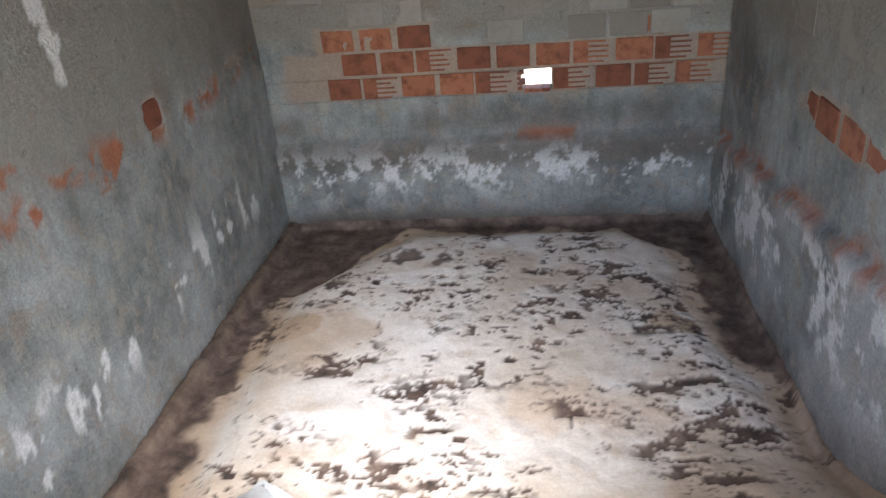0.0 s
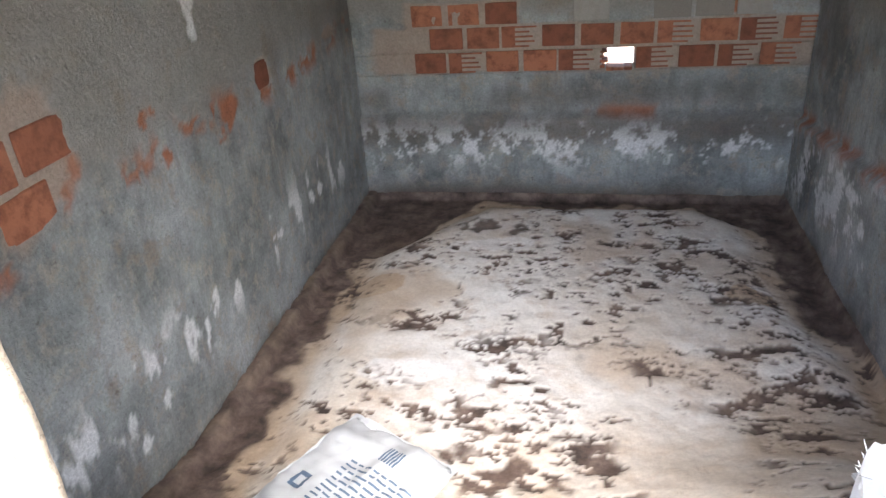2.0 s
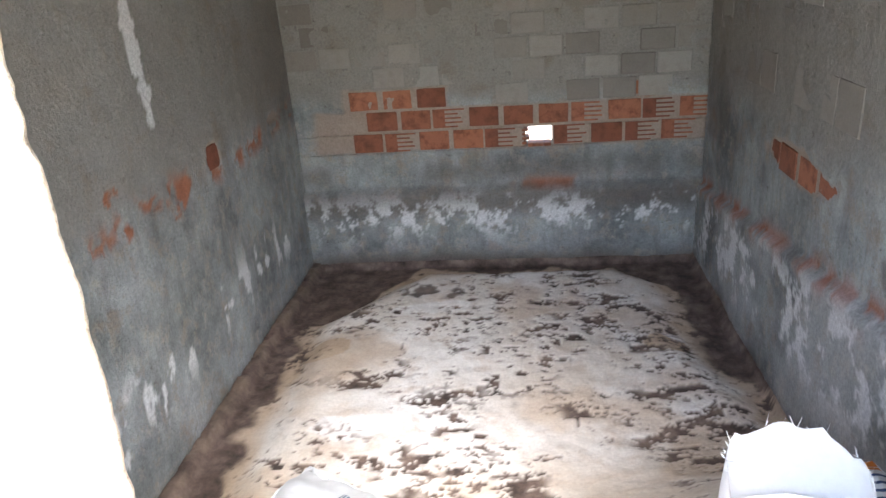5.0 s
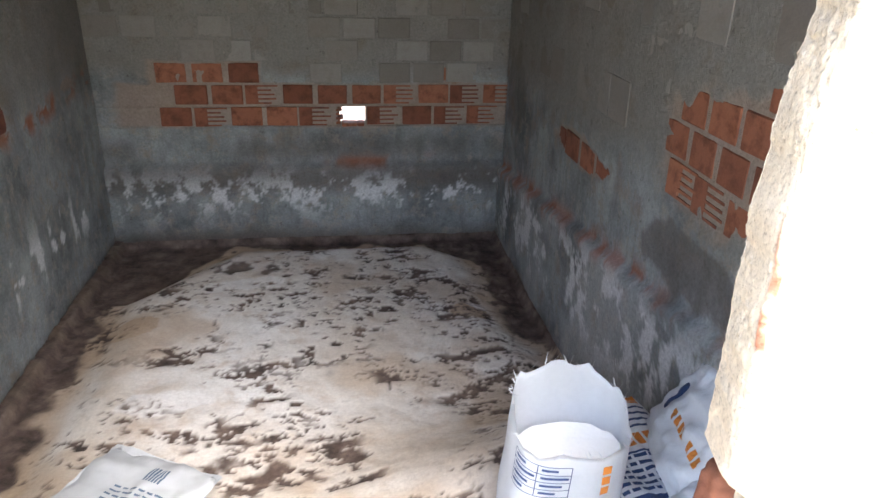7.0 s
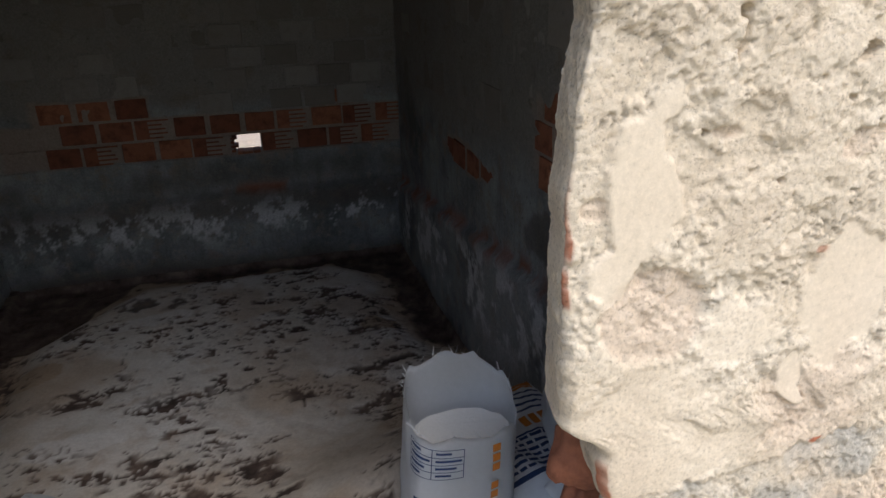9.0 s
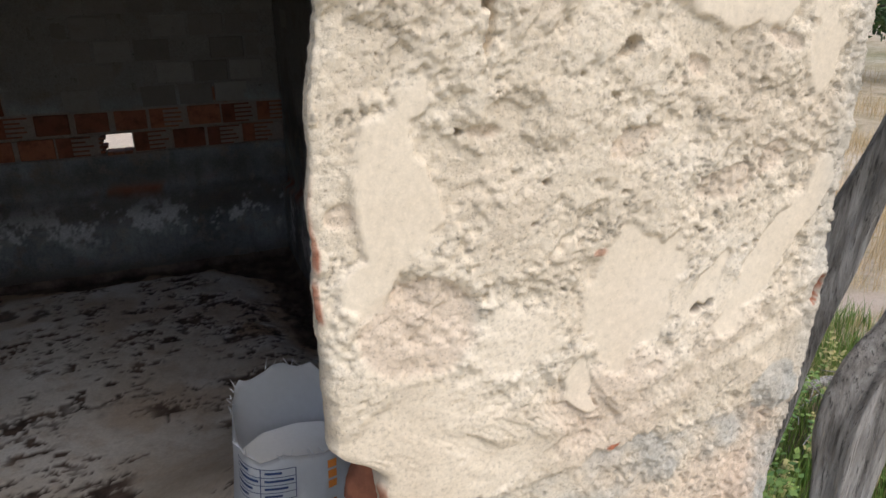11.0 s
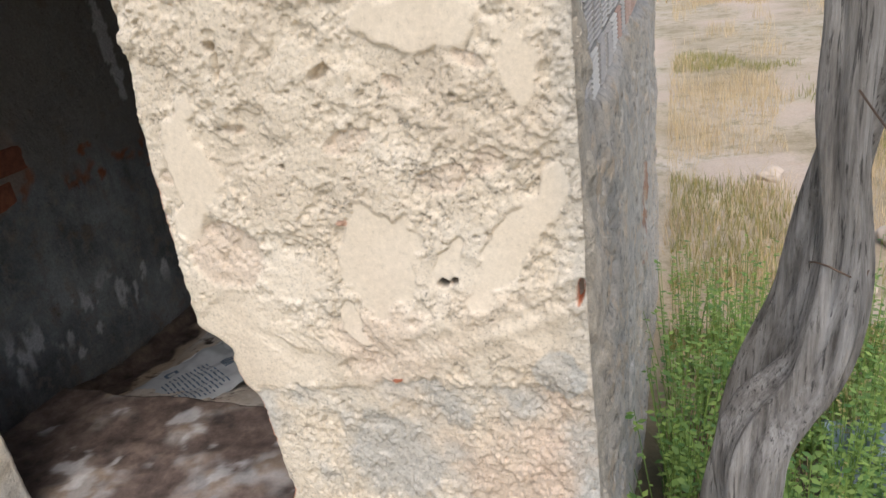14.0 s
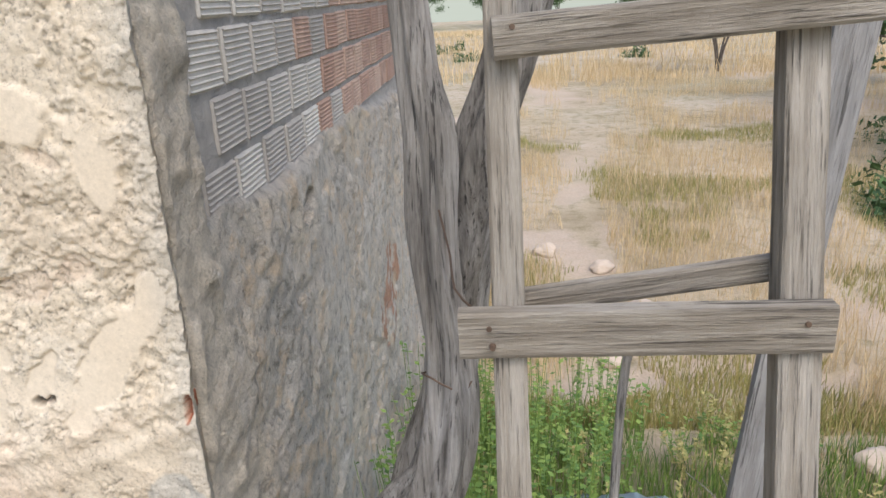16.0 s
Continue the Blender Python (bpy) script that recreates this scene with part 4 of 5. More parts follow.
    for k in range(70):
        a = rnd.uniform(0, 2 * math.pi)
        back_up = 0.5 + 0.5 * math.sin(a - 0.2)
        z = z1 - 0.072 + 0.13 * back_up ** 1.5
        sq = (abs(math.cos(a)) ** 3 + abs(math.sin(a)) ** 3) ** (-1 / 3)
        p = Vector((cx + 0.138 * sq * math.cos(a) + 0.02, cy + 0.094 * sq * math.sin(a), z))
        q = p + Vector((rnd.uniform(-0.015, 0.015), rnd.uniform(-0.015, 0.015), rnd.uniform(0.005, 0.028)))
        s = Vector((0.0012, 0.0008, 0))
        bm.faces.new([bm.verts.new(v) for v in (p - s, p + s, q + s * 0.4, q - s * 0.4)])
    part("frayed_rim", bm, SACK, sack, "loose plastic threads")["kind"] = "stuff"
    return sack


sack_standing()


def sack_lying(cx, cy, z, w, l, turn, pitch, roll, label, seed, thick=0.07, cloth=SACK):
    """A slack sack lying down: a creased pillow with flat seams; returns it and its turned frame."""
    sack = thing("empty_sack", label, "sack", at=(cx, cy, z))
    m = pose(cx, cy, z, pitch, roll, turn)
    bm = bmesh.new()
    nx, ny = 34, 44
    sides = []
    for s in (1, -1):
        g = []
        for j in range(ny + 1):
            row = []
            for i in range(nx + 1):
                u, v = 2 * i / nx - 1, 2 * j / ny - 1
                puff = max(0, (1 - u ** 4) * (1 - v ** 6)) ** 0.6
                cr = 0.020 * noise.noise(Vector((u * 2.1 + seed, v * 2.7, s))) + 0.014 * abs(noise.noise(Vector((u * 5 + seed, v * 4, 2.0))))
                hgt = s * thick * 0.5 * puff + cr
                if s < 0:
                    hgt = max(hgt, -thick * 0.5)
                row.append(bm.verts.new(m @ Vector((u * w / 2 * (1 - 0.03 * v * v), v * l / 2, hgt + thick * 0.5))))
            g.append(row)
        sides.append(g)
    for g, flip in ((sides[0], False), (sides[1], True)):
        for j in range(ny):
            for i in range(nx):
                f = (g[j][i], g[j][i + 1], g[j + 1][i + 1], g[j + 1][i])
                bm.faces.new(f[::-1] if flip else f)
    bmesh.ops.remove_doubles(bm, verts=bm.verts[:], dist=0.0005)
    part("sack_body", bm, cloth, sack, "", True)
    return sack, m, seed, w, l, thick


def print_on(frame_, items):
    """Ink on a lying sack: strips that hug its cloth. items: (name, material, [(u0, u1, v0, v1), ...])."""
    sack, m, seed, w, l, thick = frame_
    runs = []
    for name, mat, rects in items:
        runs += [("letter_block", mat, [q]) for q in rects] if name.endswith("_word") else [(name, mat, rects)]
    for name, mat, rects in runs:
        bm = bmesh.new()
        for u0, u1, v0, v1 in rects:
            nx, ny = max(2, int((u1 - u0) * 14)), max(2, int((v1 - v0) * 16))
            g = []
            for j in range(ny + 1):
                row = []
                for i in range(nx + 1):
                    u, v = u0 + (u1 - u0) * i / nx, v0 + (v1 - v0) * j / ny
                    puff = max(0, (1 - u ** 4) * (1 - v ** 6)) ** 0.6
                    cr = 0.020 * noise.noise(Vector((u * 2.1 + seed, v * 2.7, 1))) + 0.014 * abs(noise.noise(Vector((u * 5 + seed, v * 4, 2.0))))
                    row.append(bm.verts.new(m @ Vector((u * w / 2 * (1 - 0.03 * v * v), v * l / 2, thick * 0.5 * puff + cr + thick * 0.5 + 0.003))))
                g.append(row)
            for j in range(ny):
                for i in range(nx):
                    bm.faces.new((g[j][i], g[j][i + 1], g[j + 1][i + 1], g[j + 1][i]))
        ob = part(name, bm, mat, sack)
        if len(rects) > 1:
            ob["kind"] = "stuff"


def lettering(name, text, size, mat, parent, m, bold=0.0):
    """Flat lettering turned into mesh and set at the pose m."""
    cu = bpy.data.curves.new(name, "FONT")
    cu.body, cu.size, cu.extrude, cu.offset, cu.resolution_u = text, size, 0.0004, bold, 2
    cu.align_x, cu.align_y = "CENTER", "CENTER"
    ob = new(name, cu)
    me = bpy.data.meshes.new_from_object(ob)
    bpy.data.objects.remove(ob)
    me.transform(m)
    me.materials.clear()
    me.materials.append(mat)
    return hang(name, me, parent)


def lines_of_text(v_list, u0, u1, h):
    rnd = random.Random(4)
    out = []
    for v in v_list:
        u = u0
        while u < u1 - 0.05:
            q = min(u1, u + rnd.uniform(0.08, 0.22))
            out.append((u, q, v, v + h))
            u = q + 0.04
    return out


left_sack = sack_lying(0.65, 1.235, 0.115, 0.48, 0.485, -31, 4, -3, "empty grimy white sack with blue print on the floor", 3.0, 0.035, SACK_WORN)
print_on(left_sack, [("blue_print", NAVY_WORN, lines_of_text([0.30 - 0.085 * k for k in range(12)], -0.3, 0.85, 0.030)), ("blue_emblem", NAVY_WORN, [(0.05 + 0.05 * k, 0.08 + 0.05 * k, 0.48, 0.74) for k in range(6)]), ("blue_badge", NAVY_WORN, [(-0.75, -0.52, -0.42, -0.36), (-0.75, -0.52, -0.22, -0.16), (-0.76, -0.70, -0.36, -0.22), (-0.57, -0.51, -0.36, -0.22)])])

flat_sack = sack_lying(2.15, 0.86, 0.46, 0.38, 0.50, 10, 6, 0, "white feed sack with orange and navy print lying flat", 7.0, 0.06)
print_on(flat_sack, [("navy_panel", NAVY, [(-0.9, -0.1, 0.42, 0.86)]), ("navy_stripe", NAVY, [(-0.1, 0.9, 0.40 + 0.10 * k, 0.435 + 0.10 * k) for k in range(4)] + [(-0.9, 0.9, 0.02, 0.05), (-0.9, 0.9, -0.62, -0.55)]), ("orange_panel", ORANGE, [(-0.9, 0.9, 0.88, 0.97), (0.0, 0.9, 0.82, 0.87)]), ("orange_emblem", ORANGE, [(-0.72, -0.30, 0.52, 0.72), (-0.60, -0.42, 0.46, 0.78)]), ("orange_word", ORANGE, [(-0.85 + 0.17 * k, -0.73 + 0.17 * k, 0.14, 0.32) for k in range(10) if k not in (2, 5)]), ("blue_print", NAVY, lines_of_text([-0.04 - 0.09 * k for k in range(6)], -0.8, 0.8, 0.045))])
lettering("weight_print", "25 KG", 0.055, NAVY, flat_sack[0], flat_sack[1] @ pose(0.05, -0.20, 0.066), 0.001)
slump_sack = sack_lying(2.345, 0.80, 0.62, 0.38, 0.30, -100, 56, 0, "slumped white feed sack leaning on the wall", 11.0, 0.07)
print_on(slump_sack, [("navy_print", NAVY, [(-0.75, -0.62, -0.3, 0.35)]), ("orange_word", ORANGE, [(-0.4 + 0.15 * k, -0.30 + 0.15 * k, -0.25, -0.05) for k in range(8) if k != 4])])
fold_sack = sack_lying(2.29, 0.50, 0.56, 0.34, 0.28, -82, 34, 0, "crumpled white feed sack with orange and blue letters", 14.0, 0.08)
print_on(fold_sack, [("navy_word", NAVY, [(-0.75 + 0.17 * k, -0.64 + 0.17 * k, 0.05, 0.35) for k in range(3)]), ("orange_word", ORANGE, [(-0.1 + 0.2 * k, 0.04 + 0.2 * k, 0.02, 0.34) for k in range(4)])])


# ---- gate and logs ----
def log_post():
    log = thing("log_post", "grey weathered forked tree-trunk post, cracked and knotty", "post", at=(2.9, 0.08, 0.1))
    part("trunk", tube([(2.88, 0.27, 0.0), (2.913, 0.27, 0.564), (2.969, 0.27, 0.946), (3.045, 0.26, 1.242), (3.075, 0.22, 1.44), (3.098, 0.16, 1.648), (3.137, 0.15, 1.766), (3.169, 0.15, 1.866), (3.29, 0.16, 2.3)], [0.062, 0.056, 0.052, 0.050, 0.044, 0.038, 0.036, 0.036, 0.030], 48, 0.35, 2, 0.11), LOGWOOD, log, "", True)
    part("trunk", tube([(2.955, 0.05, 0.0), (2.942, 0.05, 0.704), (2.938, 0.05, 0.93), (2.972, 0.05, 1.04), (3.026, 0.055, 1.13), (3.050, 0.06, 1.25), (3.056, 0.065, 1.39), (3.036, 0.065, 1.58), (3.036, 0.065, 1.72), (3.022, 0.07, 1.87), (3.01, 0.07, 2.35)], [0.050, 0.046, 0.052, 0.056, 0.046, 0.042, 0.036, 0.033, 0.029, 0.026, 0.022], 48, 0.5, 5, 0.12), LOGWOOD, log, "", True)
    part("wire_tie", tube([(3.052 + 0.042 * math.cos(a), 0.064 + 0.042 * math.sin(a), 1.34 + 0.012 * math.sin(2 * a)) for a in [k * 0.7 for k in range(10)]], [0.0016] * 10, 6), WIRE, log, "rusty twisted wire")
    return log


log_post()


def plank(name, p, q, wide, deep, mat, parent, seed, label="", side=(0, 1, 0)):
    """A worn board from p to q: edges rounded, faces slightly uneven."""
    p, q = Vector(p), Vector(q)
    d = (q - p).normalized()
    s = Vector(side)
    s = (s - d * s.dot(d)).normalized()
    w = d.cross(s)
    L = (q - p).length
    n = max(4, int(L / 0.03))
    bm = bmesh.new()
    rings = []
    for i in range(n + 1):
        t = i / n
        c = p + d * L * t
        ring = []
        for a, b in ((-1, -0.8), (-0.8, -1), (0, -1.0), (0.8, -1), (1, -0.8), (1, 0), (1, 0.8), (0.8, 1), (0, 1), (-0.8, 1), (-1, 0.8), (-1, 0)):
            k = 1 + 0.06 * noise.noise(Vector((a + seed, b, t * L * 7)))
            ring.append(bm.verts.new(c + w * (a * wide / 2 * k) + s * (b * deep / 2 * k)))
        rings.append(ring)
    for a, b in zip(rings[:-1], rings[1:]):
        for k in range(12):
            bm.faces.new((a[k], a[(k + 1) % 12], b[(k + 1) % 12], b[k]))
    bm.faces.new(rings[0][::-1])
    bm.faces.new(rings[-1])
    # mesh kept along its own z so that the grain follows the board
    rot = d.to_track_quat("Z", "Y").to_matrix().to_4x4()
    m = Matrix.Translation(p) @ rot
    bm.transform(m.inverted())
    me = bpy.data.meshes.new(name)
    bm.normal_update()
    bm.to_mesh(me)
    bm.free()
    me.materials.append(mat)
    ob = new(name, me)
    ob.parent = parent
    ob.matrix_local = Matrix.Translation(-parent.location) @ m
    if label:
        ob["label"] = label
    return ob


def leaning(x, z):
    """A point of the upright gate, leant back with its foot towards the yard."""
    f = 0.863 / (0.82 + 0.33 * (1.916 - z))
    return (3.131 + (x - 3.131) * f, -0.94 + 0.82 * f, 1.916 - (1.916 - z) * f)


def gate():
    g = thing("wooden_gate_frame", "grey weathered wooden gate frame with two crossbars", "gate", at=(3.3, -0.55, 0.2))
    fore = lambda p, d: (p[0], p[1] - d, p[2])
    plank("gate_post", leaning(3.245, -2.7), leaning(3.136, 1.98), 0.038, 0.036, PLANK, g, 1)
    plank("gate_post", leaning(3.93, -2.7), leaning(3.450, 1.98), 0.046, 0.040, PLANK, g, 2)
    plank("crossbar", fore(leaning(3.085, 1.522), 0.032), fore(leaning(3.525, 1.530), 0.032), 0.056, 0.023, PLANK, g, 3)
    plank("crossbar", fore(leaning(3.130, 1.868), 0.035), fore(leaning(3.52, 1.895), 0.035), 0.044, 0.05, PLANK, g, 4)
    plank("brace", fore(leaning(3.16, 1.53), -0.035), fore(leaning(3.49, 1.578), -0.035), 0.03, 0.018, PLANK, g, 5)
    for x, z in ((3.122, 1.535), (3.126, 1.510), (3.150, 1.88), (3.49, 1.54)):
        p = leaning(x, z)
        bm = bmesh.new()
        bmesh.ops.create_cone(bm, cap_ends=True, segments=10, radius1=0.004, radius2=0.003, depth=0.006, matrix=pose(p[0], p[1] - (0.046 if z < 1.7 else 0.062), p[2], 90))
        part("nail", bm, WIRE, g, "rusted nail head")
    return g


gate()
fence_board = thing("leaning_board", "bleached grey board leaning behind the gate frame", "board", at=(3.45, 0.02, 0.2))
plank("board", (3.44, 0.02, 0.1), (3.60, 0.02, 2.1), 0.055, 0.02, PALE, fence_board, 8)
stick = thing("fence_stick", "thin dry upright stick in the weeds", "stick", at=(3.345, 0.12, 0.0))
part("stick_stem", tube([(3.345, 0.12, 0.0), (3.335, 0.11, 0.7), (3.338, 0.11, 1.27), (3.36, 0.10, 1.42)], [0.010, 0.009, 0.008, 0.006], 8, 0.2, 3), LOGWOOD, stick, "", True)
wire = thing("barbed_wire", "slack rusty barbed wire from the log post to the gate", "wire", at=(3.1, 0, 1.5))
part("wire_strand", tube([(3.05, 0.04, 1.62), (3.07, -0.05, 1.585), (3.08, -0.14, 1.575), leaning(3.10, 1.54)], [0.0016] * 4, 6), WIRE, wire)


def tarp():
    cx, cy = 3.62, 1.25
    t = thing("plastic_sheet", "crumpled pale blue plastic sheet lying in the weeds", "sheet", at=(cx, cy, float(terrain(np.array(cx), np.array(cy)))))
    z0 = t.location.z
    bm = bmesh.new()
    n = 30
    g = [[bm.verts.new((cx + (i / n - 0.5) * 0.55, cy + (j / n - 0.5) * 0.5, z0 + 0.02 + 0.16 * max(0, 1 - ((i / n - 0.5) ** 2 + (j / n - 0.5) ** 2) * 5) + 0.05 * noise.noise(Vector((i * 0.2, j * 0.2, 3))) + 0.025 * abs(noise.noise(Vector((i * 0.45, j * 0.4, 9)))))) for i in range(n + 1)] for j in range(n + 1)]
    for j in range(n):
        for i in range(n):
            bm.faces.new((g[j][i], g[j][i + 1], g[j + 1][i + 1], g[j + 1][i]))
    bmesh.ops.solidify(bm, geom=bm.faces[:], thickness=0.003)
    part("sheet", bm, TARP, t, "", True)


tarp()


# ---- plants ----
def blades(name, label, count, area, height, width, mat, seed, density=None, lean=0.35, category="grass"):
    """Many thin bent blades in one mesh."""
    rng = np.random.default_rng(seed)
    x0, x1, y0, y1 = area
    x, y = rng.uniform(x0, x1, count), y0 + (y1 - y0) * rng.random(count) ** 1.6
    if density is not None:
        keep = rng.random(count) < density(x, y)
        x, y = x[keep], y[keep]
    n = len(x)
    z = terrain(x, y) - 0.01
    h = height * rng.uniform(0.45, 1.15, n)
    a = rng.uniform(0, 2 * np.pi, n)
    l = lean * rng.uniform(0.2, 1.3, n) * h
    b = rng.uniform(0, 2 * np.pi, n)
    w = width * rng.uniform(0.6, 1.3, n) * (1 + 0.06 * np.hypot(x - 2.8, y))
    dx, dy = np.cos(a) * w, np.sin(a) * w
    lx, ly = np.cos(b) * l, np.sin(b) * l
    P = np.stack([np.stack([x - dx, y - dy, z], -1), np.stack([x + dx, y + dy, z], -1),
                  np.stack([x + dx * 0.7 + lx * 0.4, y + dy * 0.7 + ly * 0.4, z + h * 0.6], -1), np.stack([x - dx * 0.7 + lx * 0.4, y - dy * 0.7 + ly * 0.4, z + h * 0.6], -1),
                  np.stack([x + lx, y + ly, z + h], -1)], 1).reshape(-1, 3)
    k = np.arange(n) * 5
    faces = [(q, q + 1, q + 2, q + 3) for q in k.tolist()] + [(q + 3, q + 2, q + 4) for q in k.tolist()]
    ob = new(name, mesh_of(name, P.tolist(), faces, mat, None, False))
    return tagged(ob, label, category, kind="stuff")


outside = lambda x, y: ((x > 2.76) | (y > 4.1)) * 1.0
offpath = lambda x, y: outside(x, y) * (np.abs(x - 3.75 - 0.10 * (y - 3) + 0.35 * fbm(x, y, 1.2, 9)) > 0.30) * (patch(x, y) < 0.5)
clump = lambda x, y: offpath(x, y) * smooth(-0.1, 0.25, fbm(x, y, 0.9, 201))
blades("dry_grass", "tall dry straw-coloured grass over the pasture", 85000, (2.7, 16, 2.4, 26), 0.33, 0.0019, STRAW, 1, clump)
blades("short_dry_grass", "short dry grass stubble", 50000, (2.7, 11, 0.4, 10), 0.13, 0.0016, STRAW, 2, offpath)
blades("far_dry_grass", "distant straw-coloured grass", 40000, (-20, 60, 20, 95), 0.5, 0.006, STRAW, 3)
blades("green_grass", "fresh green grass and weeds by the wall", 26000, (2.72, 5.5, 0.15, 2.6), 0.17, 0.0020, GREEN, 4, lambda x, y: outside(x, y) * smooth(-0.25, 0.1, fbm(x, y, 0.5, 203)))
blades("green_patches", "green grass patches along the path", 60000, (2.75, 8, 2.4, 12), 0.13, 0.003, OLIVE, 5, lambda x, y: outside(x, y) * smooth(0.05, 0.2, fbm(x, y, 1.6, 205)))


def weed(name, x, y, tall, count, seed, leaf=None):
    """A leafy herb: stems with small pointed leaves."""
    rnd = random.Random(seed)
    z = float(terrain(np.array(float(x)), np.array(float(y))))
    w = thing(name, "leafy green weed growing at the foot of the wall", "plant", "weeds by the wall", at=(x, y, z))
    stems, leaves = bmesh.new(), bmesh.new()
    for k in range(count):
        a, l = rnd.uniform(0, 6.28), rnd.uniform(0.03, 0.14)
        top = Vector((x + math.cos(a) * l, y + math.sin(a) * l, z + tall * rnd.uniform(0.55, 1.0)))
        base = Vector((x + math.cos(a) * 0.02, y + math.sin(a) * 0.02, z - 0.01))
        s = Vector((0.002, 0, 0))
        stems.faces.new([stems.verts.new(v) for v in (base - s, base + s, top + s * 0.5, top - s * 0.5)])
        for j in range(15):
            p = base.lerp(top, rnd.uniform(0.15, 1.0))
            b, ll = rnd.uniform(0, 6.28), rnd.uniform(0.014, 0.034)
            d = Vector((math.cos(b), math.sin(b), rnd.uniform(-0.2, 0.6))).normalized()
            o = d.cross(Vector((0, 0, 1))).normalized() * ll * 0.32
            leaves.faces.new([leaves.verts.new(v) for v in (p, p + d * ll * 0.45 + o, p + d * ll, p + d * ll * 0.45 - o)])
    part("stalk", stems, leaf or GREEN, w)["kind"] = "stuff"
    part("foliage", leaves, leaf or GREEN, w)["kind"] = "stuff"


wr = random.Random(17)
for k in range(46):
    yy = 0.12 + 2.5 * (k / 46) ** 1.2
    weed("weed", wr.uniform(2.78, 3.0 + 0.45 * min(yy, 1.6)), yy, wr.uniform(0.30, 0.55) + 0.22 * min(yy, 1.2), 11, 300 + k)
for k in range(70):
    weed("weed", wr.uniform(3.05, 4.5), wr.uniform(0.25, 2.3), wr.uniform(0.14, 0.34), 8, 400 + k, OLIVE if wr.random() < 0.4 else GREEN)


def tree(x, y, tall, seed, label):
    rnd = random.Random(seed)
    z = float(terrain(np.array(float(x)), np.array(float(y))))
    t = thing("tree", label, "tree", "trees beyond the pasture", at=(x, y, z))
    trunk = bmesh.new()
    tips = []
    for k in range(5):
        a, l = rnd.uniform(0, 6.28), tall * rnd.uniform(0.15, 0.42)
        tip = (x + math.cos(a) * l, y + math.sin(a) * l, z + tall * rnd.uniform(0.35, 0.95))
        piece = tube([(x, y, z - 0.2), (x + math.cos(a) * l * 0.2, y + math.sin(a) * l * 0.2, z + tall * 0.3), tip], [0.013 * tall, 0.009 * tall, 0.003 * tall], 7, 0.15, seed + k)
        me = bpy.data.meshes.new("limb")
        piece.to_mesh(me)
        piece.free()
        trunk.from_mesh(me)
        bpy.data.meshes.remove(me)
        tips.append(Vector(tip))
    part("trunk", trunk, BARK, t, "", True)
    rng = np.random.default_rng(seed)
    centres = np.array([list(q) for q in tips for _ in range(7)]) + rng.normal(0, 0.13 * tall, (35, 3)) * (1, 1, 0.6)
    n = 5200
    c = centres[rng.integers(0, len(centres), n)] + rng.normal(0, 0.055 * tall, (n, 3)) * (1, 1, 0.75)
    s = 0.018 * tall * rng.uniform(0.6, 1.4, (n, 1))
    d1 = rng.normal(0, 1, (n, 3))
    d1 /= np.linalg.norm(d1, axis=1, keepdims=True)
    d2 = np.cross(d1, rng.normal(0, 1, (n, 3)))
    d2 /= np.linalg.norm(d2, axis=1, keepdims=True)
    P = np.stack([c - d1 * s, c + d2 * s * 0.5, c + d1 * s, c - d2 * s * 0.5], 1).reshape(-1, 3)
    k = np.arange(n) * 4
    me = mesh_of("crown", P.tolist(), [(q, q + 1, q + 2, q + 3) for q in k.tolist()], CROWN, None, False)
    hang("crown", me, t)["kind"] = "stuff"


for k, (x, y, tall) in enumerate(((9.5, 9.0, 3.4), (12.0, 10.5, 3.8), (14.5, 10.0, 3.6), (11.0, 13.0, 3.8), (16.5, 12.5, 4.0), (19, 14, 4.2), (14, 17, 4.0), (10, 22, 3.5), (4, 120, 7), (14, 125, 8), (-8, 118, 7), (24, 115, 8), (35, 110, 8), (46, 100, 8), (-22, 122, 8), (30, 60, 5), (42, 70, 6))):
    tree(x, y, tall, 500 + k, "scrubby green tree with thin limbs beyond the pasture")


def chunk(name, label, category, x, y, z, sx, sy, sz, mat, seed, group=""):
    """A rough lump: a sphere pushed about by noise, flattened below."""
    t = thing(name, label, category, group, at=(x, y, z))
    bm = bmesh.new()
    bmesh.ops.create_icosphere(bm, subdivisions=4, radius=1)
    for v in bm.verts:
        q = v.co * (1 + 0.35 * noise.noise(v.co * 1.2 + Vector((seed, 0, 0))) + 0.12 * noise.noise(v.co * 4 + Vector((0, seed, 0))))
        v.co = (x + q.x * sx, y + q.y * sy, z + max(q.z, -0.6) * sz)
    part("lump", bm, mat, t, "", True)


chunk("broken_brick", "broken orange clay brick stump beside the pier's foot", "brick", 1.955, 0.13, 1.06, 0.05, 0.05, 0.07, BRICK, 2)
chunk("broken_brick", "broken clay stump crusted with mortar under the pier", "brick", 1.96, 0.12, 0.86, 0.05, 0.05, 0.16, BRICK, 5)
for k, (x, y, s) in enumerate(((4.9, 1.9, 0.13), (4.35, 4.3, 0.16), (3.6, 5.6, 0.12), (4.1, 5.2, 0.1), (3.95, 3.6, 0.09))):
    chunk("field_stone", "pale rounded stone lying in the dry grass", "stone", x, y, float(terrain(np.array(x), np.array(y))) + s * 0.3, s, s * 0.8, s * 0.6, STONE, 20 + k, "stones in the pasture")


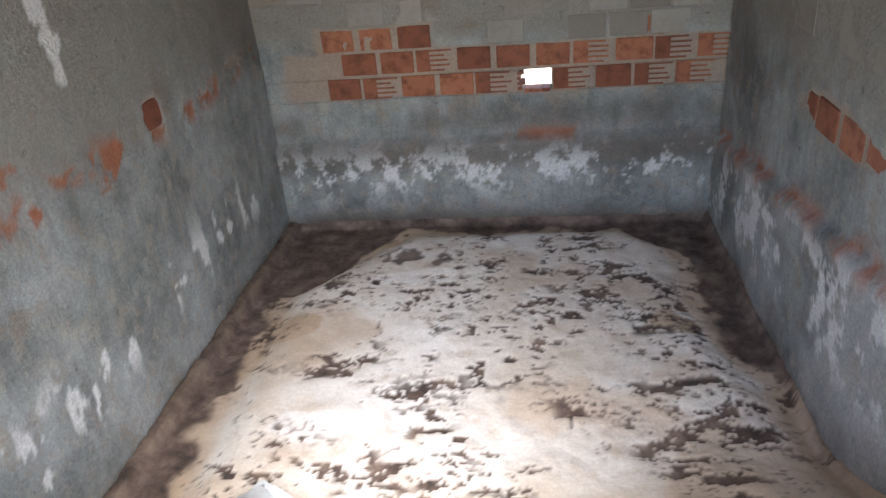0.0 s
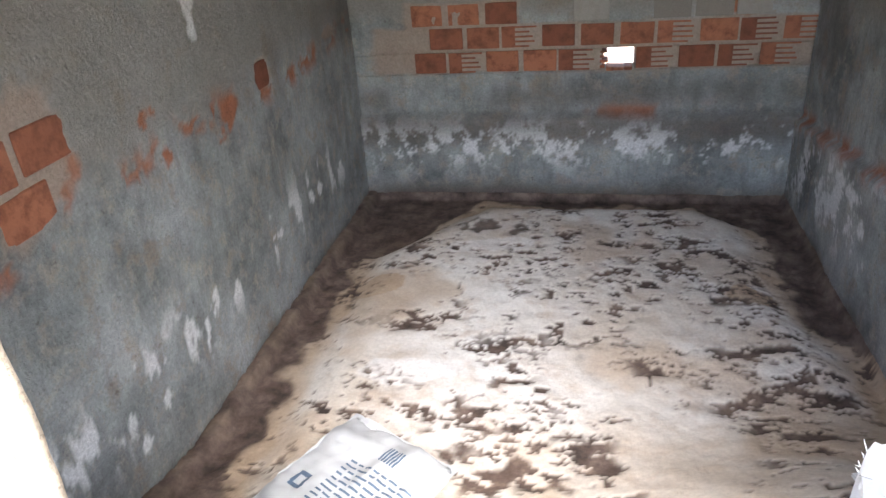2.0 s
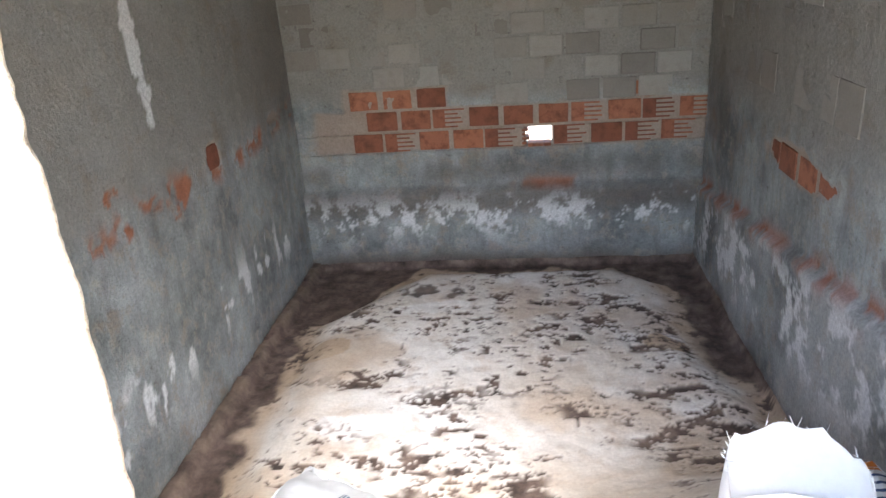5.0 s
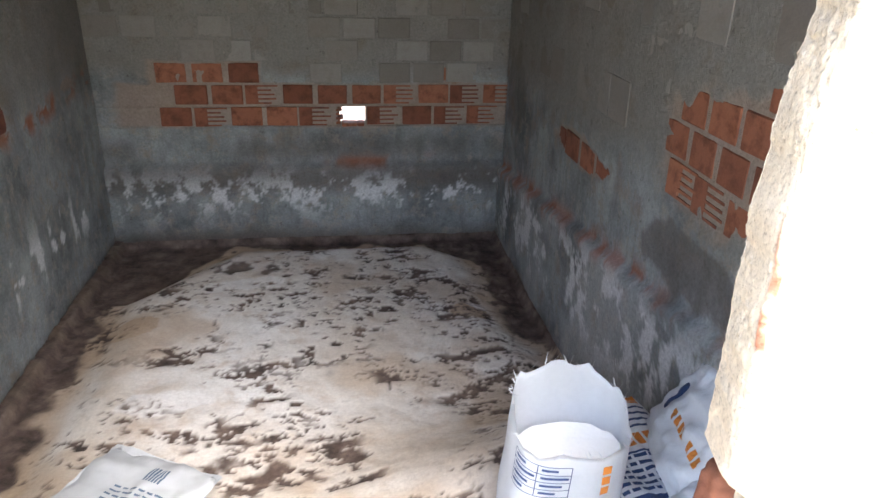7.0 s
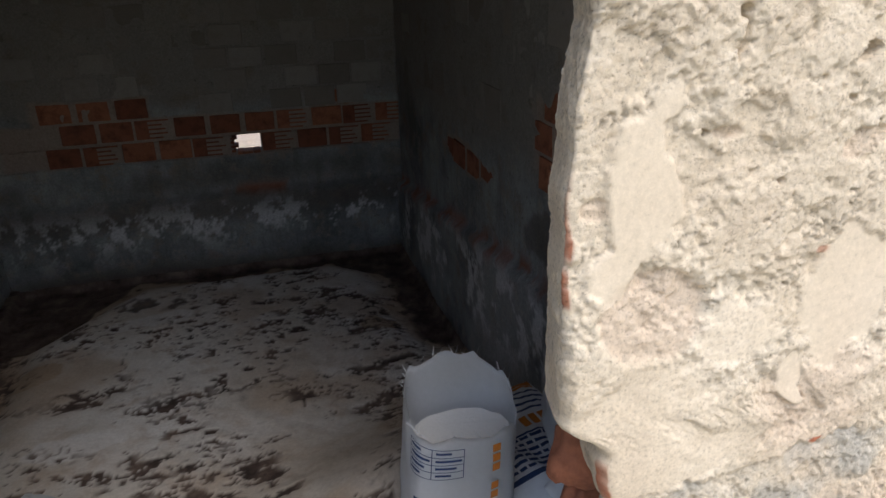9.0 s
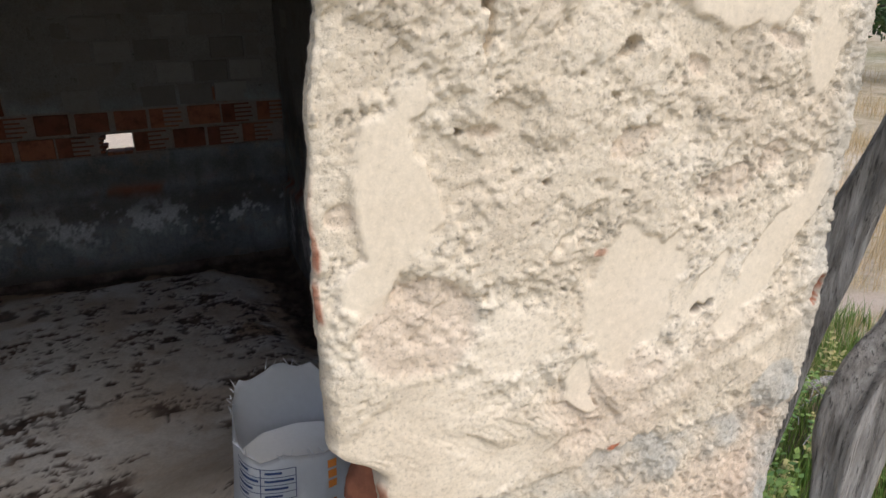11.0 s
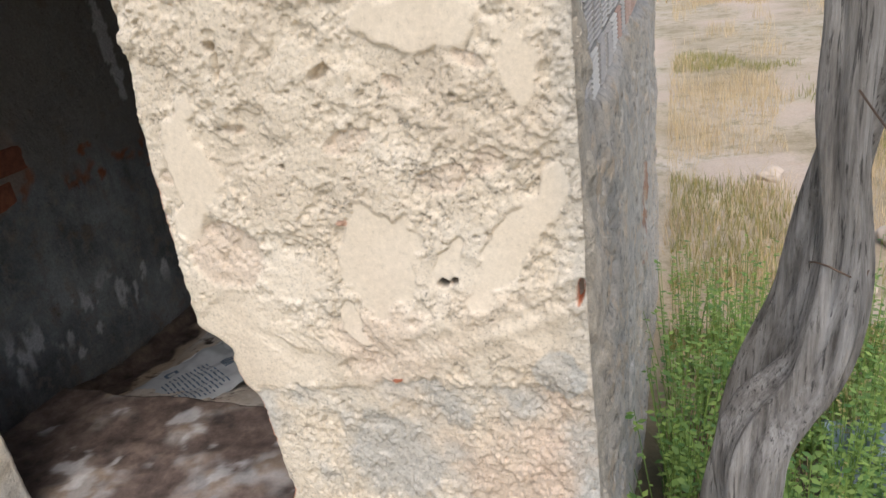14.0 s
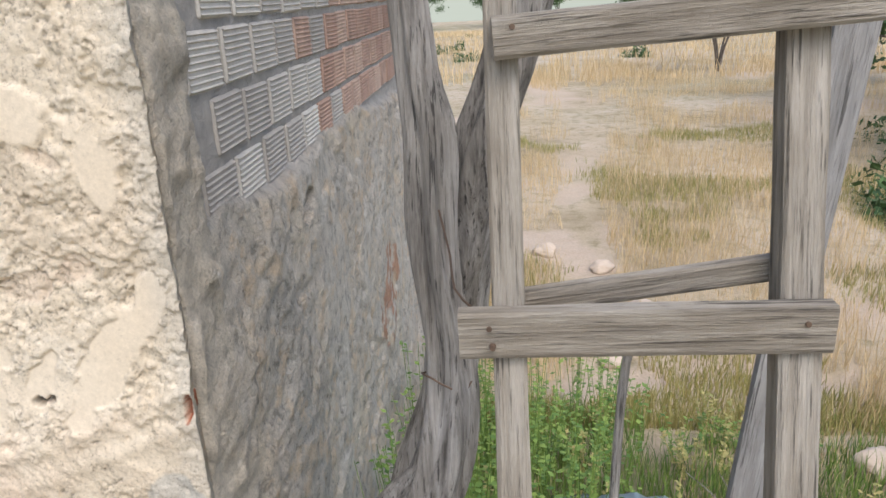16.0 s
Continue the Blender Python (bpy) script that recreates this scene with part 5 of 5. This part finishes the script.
def bush(x, y, tall, seed):
    """A low scrub bush: a mound of small leaves."""
    rng = np.random.default_rng(seed)
    z = float(terrain(np.array(float(x)), np.array(float(y))))
    t = thing("bush", "low grey-green scrub bush in the dry pasture", "bush", "bushes in the pasture", at=(x, y, z))
    n = 1500
    d = rng.normal(0, 1, (n, 3))
    d /= np.linalg.norm(d, axis=1, keepdims=True)
    c = np.array([x, y, z]) + d * (rng.random((n, 1)) ** 0.4) * tall * np.array([1.3, 1.3, 0.9]) * (1 + 0.35 * np.sin(d[:, :1] * 5 + seed))
    c[:, 2] = np.maximum(c[:, 2], z)
    s = 0.05 * tall * rng.uniform(0.6, 1.6, (n, 1))
    d1, d2 = rng.normal(0, 1, (n, 3)), rng.normal(0, 1, (n, 3))
    P = np.stack([c - d1 * s, c + d2 * s * 0.5, c + d1 * s, c - d2 * s * 0.5], 1).reshape(-1, 3)
    k = np.arange(n) * 4
    hang("foliage", mesh_of("foliage", P.tolist(), [(q, q + 1, q + 2, q + 3) for q in k.tolist()], CROWN, None, False), t)["kind"] = "stuff"


br = random.Random(31)
for k in range(26):
    yy = br.uniform(16, 85)
    bush(3.0 + br.uniform(-0.25, 0.75) * yy, yy, br.uniform(0.25, 0.6), 600 + k)
for k, (x, y) in enumerate(((7.6, 6.6), (8.8, 8.2), (10.4, 8.0), (12.5, 9.2), (9.8, 10.6))):
    bush(x, y, 0.6, 700 + k)


def brush_heap(cx, cy, seed):
    """A tangle of dry thorn twigs."""
    rnd = random.Random(seed)
    z = float(terrain(np.array(cx), np.array(cy)))
    t = thing("dry_brush", "tangled heap of dry grey thorn twigs in the weeds", "twigs", "brush heaps", at=(cx, cy, z))
    for k in range(22):
        a, l = rnd.uniform(0, 6.28), rnd.uniform(0.15, 0.5)
        p = (cx + rnd.uniform(-0.25, 0.25), cy + rnd.uniform(-0.2, 0.2), z + rnd.uniform(0.0, 0.1))
        q = (p[0] + math.cos(a) * l, p[1] + math.sin(a) * l, p[2] + rnd.uniform(0.0, 0.28))
        mid = tuple((i + j) / 2 + rnd.uniform(-0.04, 0.06) for i, j in zip(p, q))
        part("twig", tube([p, mid, q], [0.004, 0.003, 0.0015], 5, 0.1, k), LOGWOOD, t)


brush_heap(4.15, 0.95, 41)
brush_heap(4.7, 0.75, 42)
dead_log = thing("fallen_branch", "grey fallen branch lying across the weeds", "branch", at=(4.2, 1.2, 0.0))
part("limb", tube([(3.75, 1.25, -0.02), (4.2, 1.2, 0.0), (4.9, 1.05, 0.03)], [0.02, 0.024, 0.014], 12, 0.3, 8), LOGWOOD, dead_log, "", True)
side_post = thing("fence_post", "short grey split fence post beyond the gate", "post", at=(4.25, 0.35, 0.1))
part("post_body", tube([(4.25, 0.35, 0.0), (4.27, 0.35, 0.6), (4.32, 0.35, 1.05)], [0.045, 0.04, 0.034], 18, 0.35, 12, 0.08), LOGWOOD, side_post, "", True)
for k, (x, y, h) in enumerate(((9.2, 6.9, 1.0), (10.6, 7.3, 1.1), (12.2, 7.8, 1.0), (8.3, 7.9, 0.9), (14.0, 8.2, 1.0))):
    z = float(terrain(np.array(x), np.array(y)))
    post = thing("fence_post", "thin weathered wooden fence post at the scrub's edge", "post", "far fence posts", at=(x, y, z))
    part("post_body", tube([(x, y, z - 0.1), (x + 0.03, y, z + h * 0.5), (x + 0.02, y, z + h)], [0.05, 0.045, 0.04], 9, 0.2, 50 + k), LOGWOOD, post, "", True)
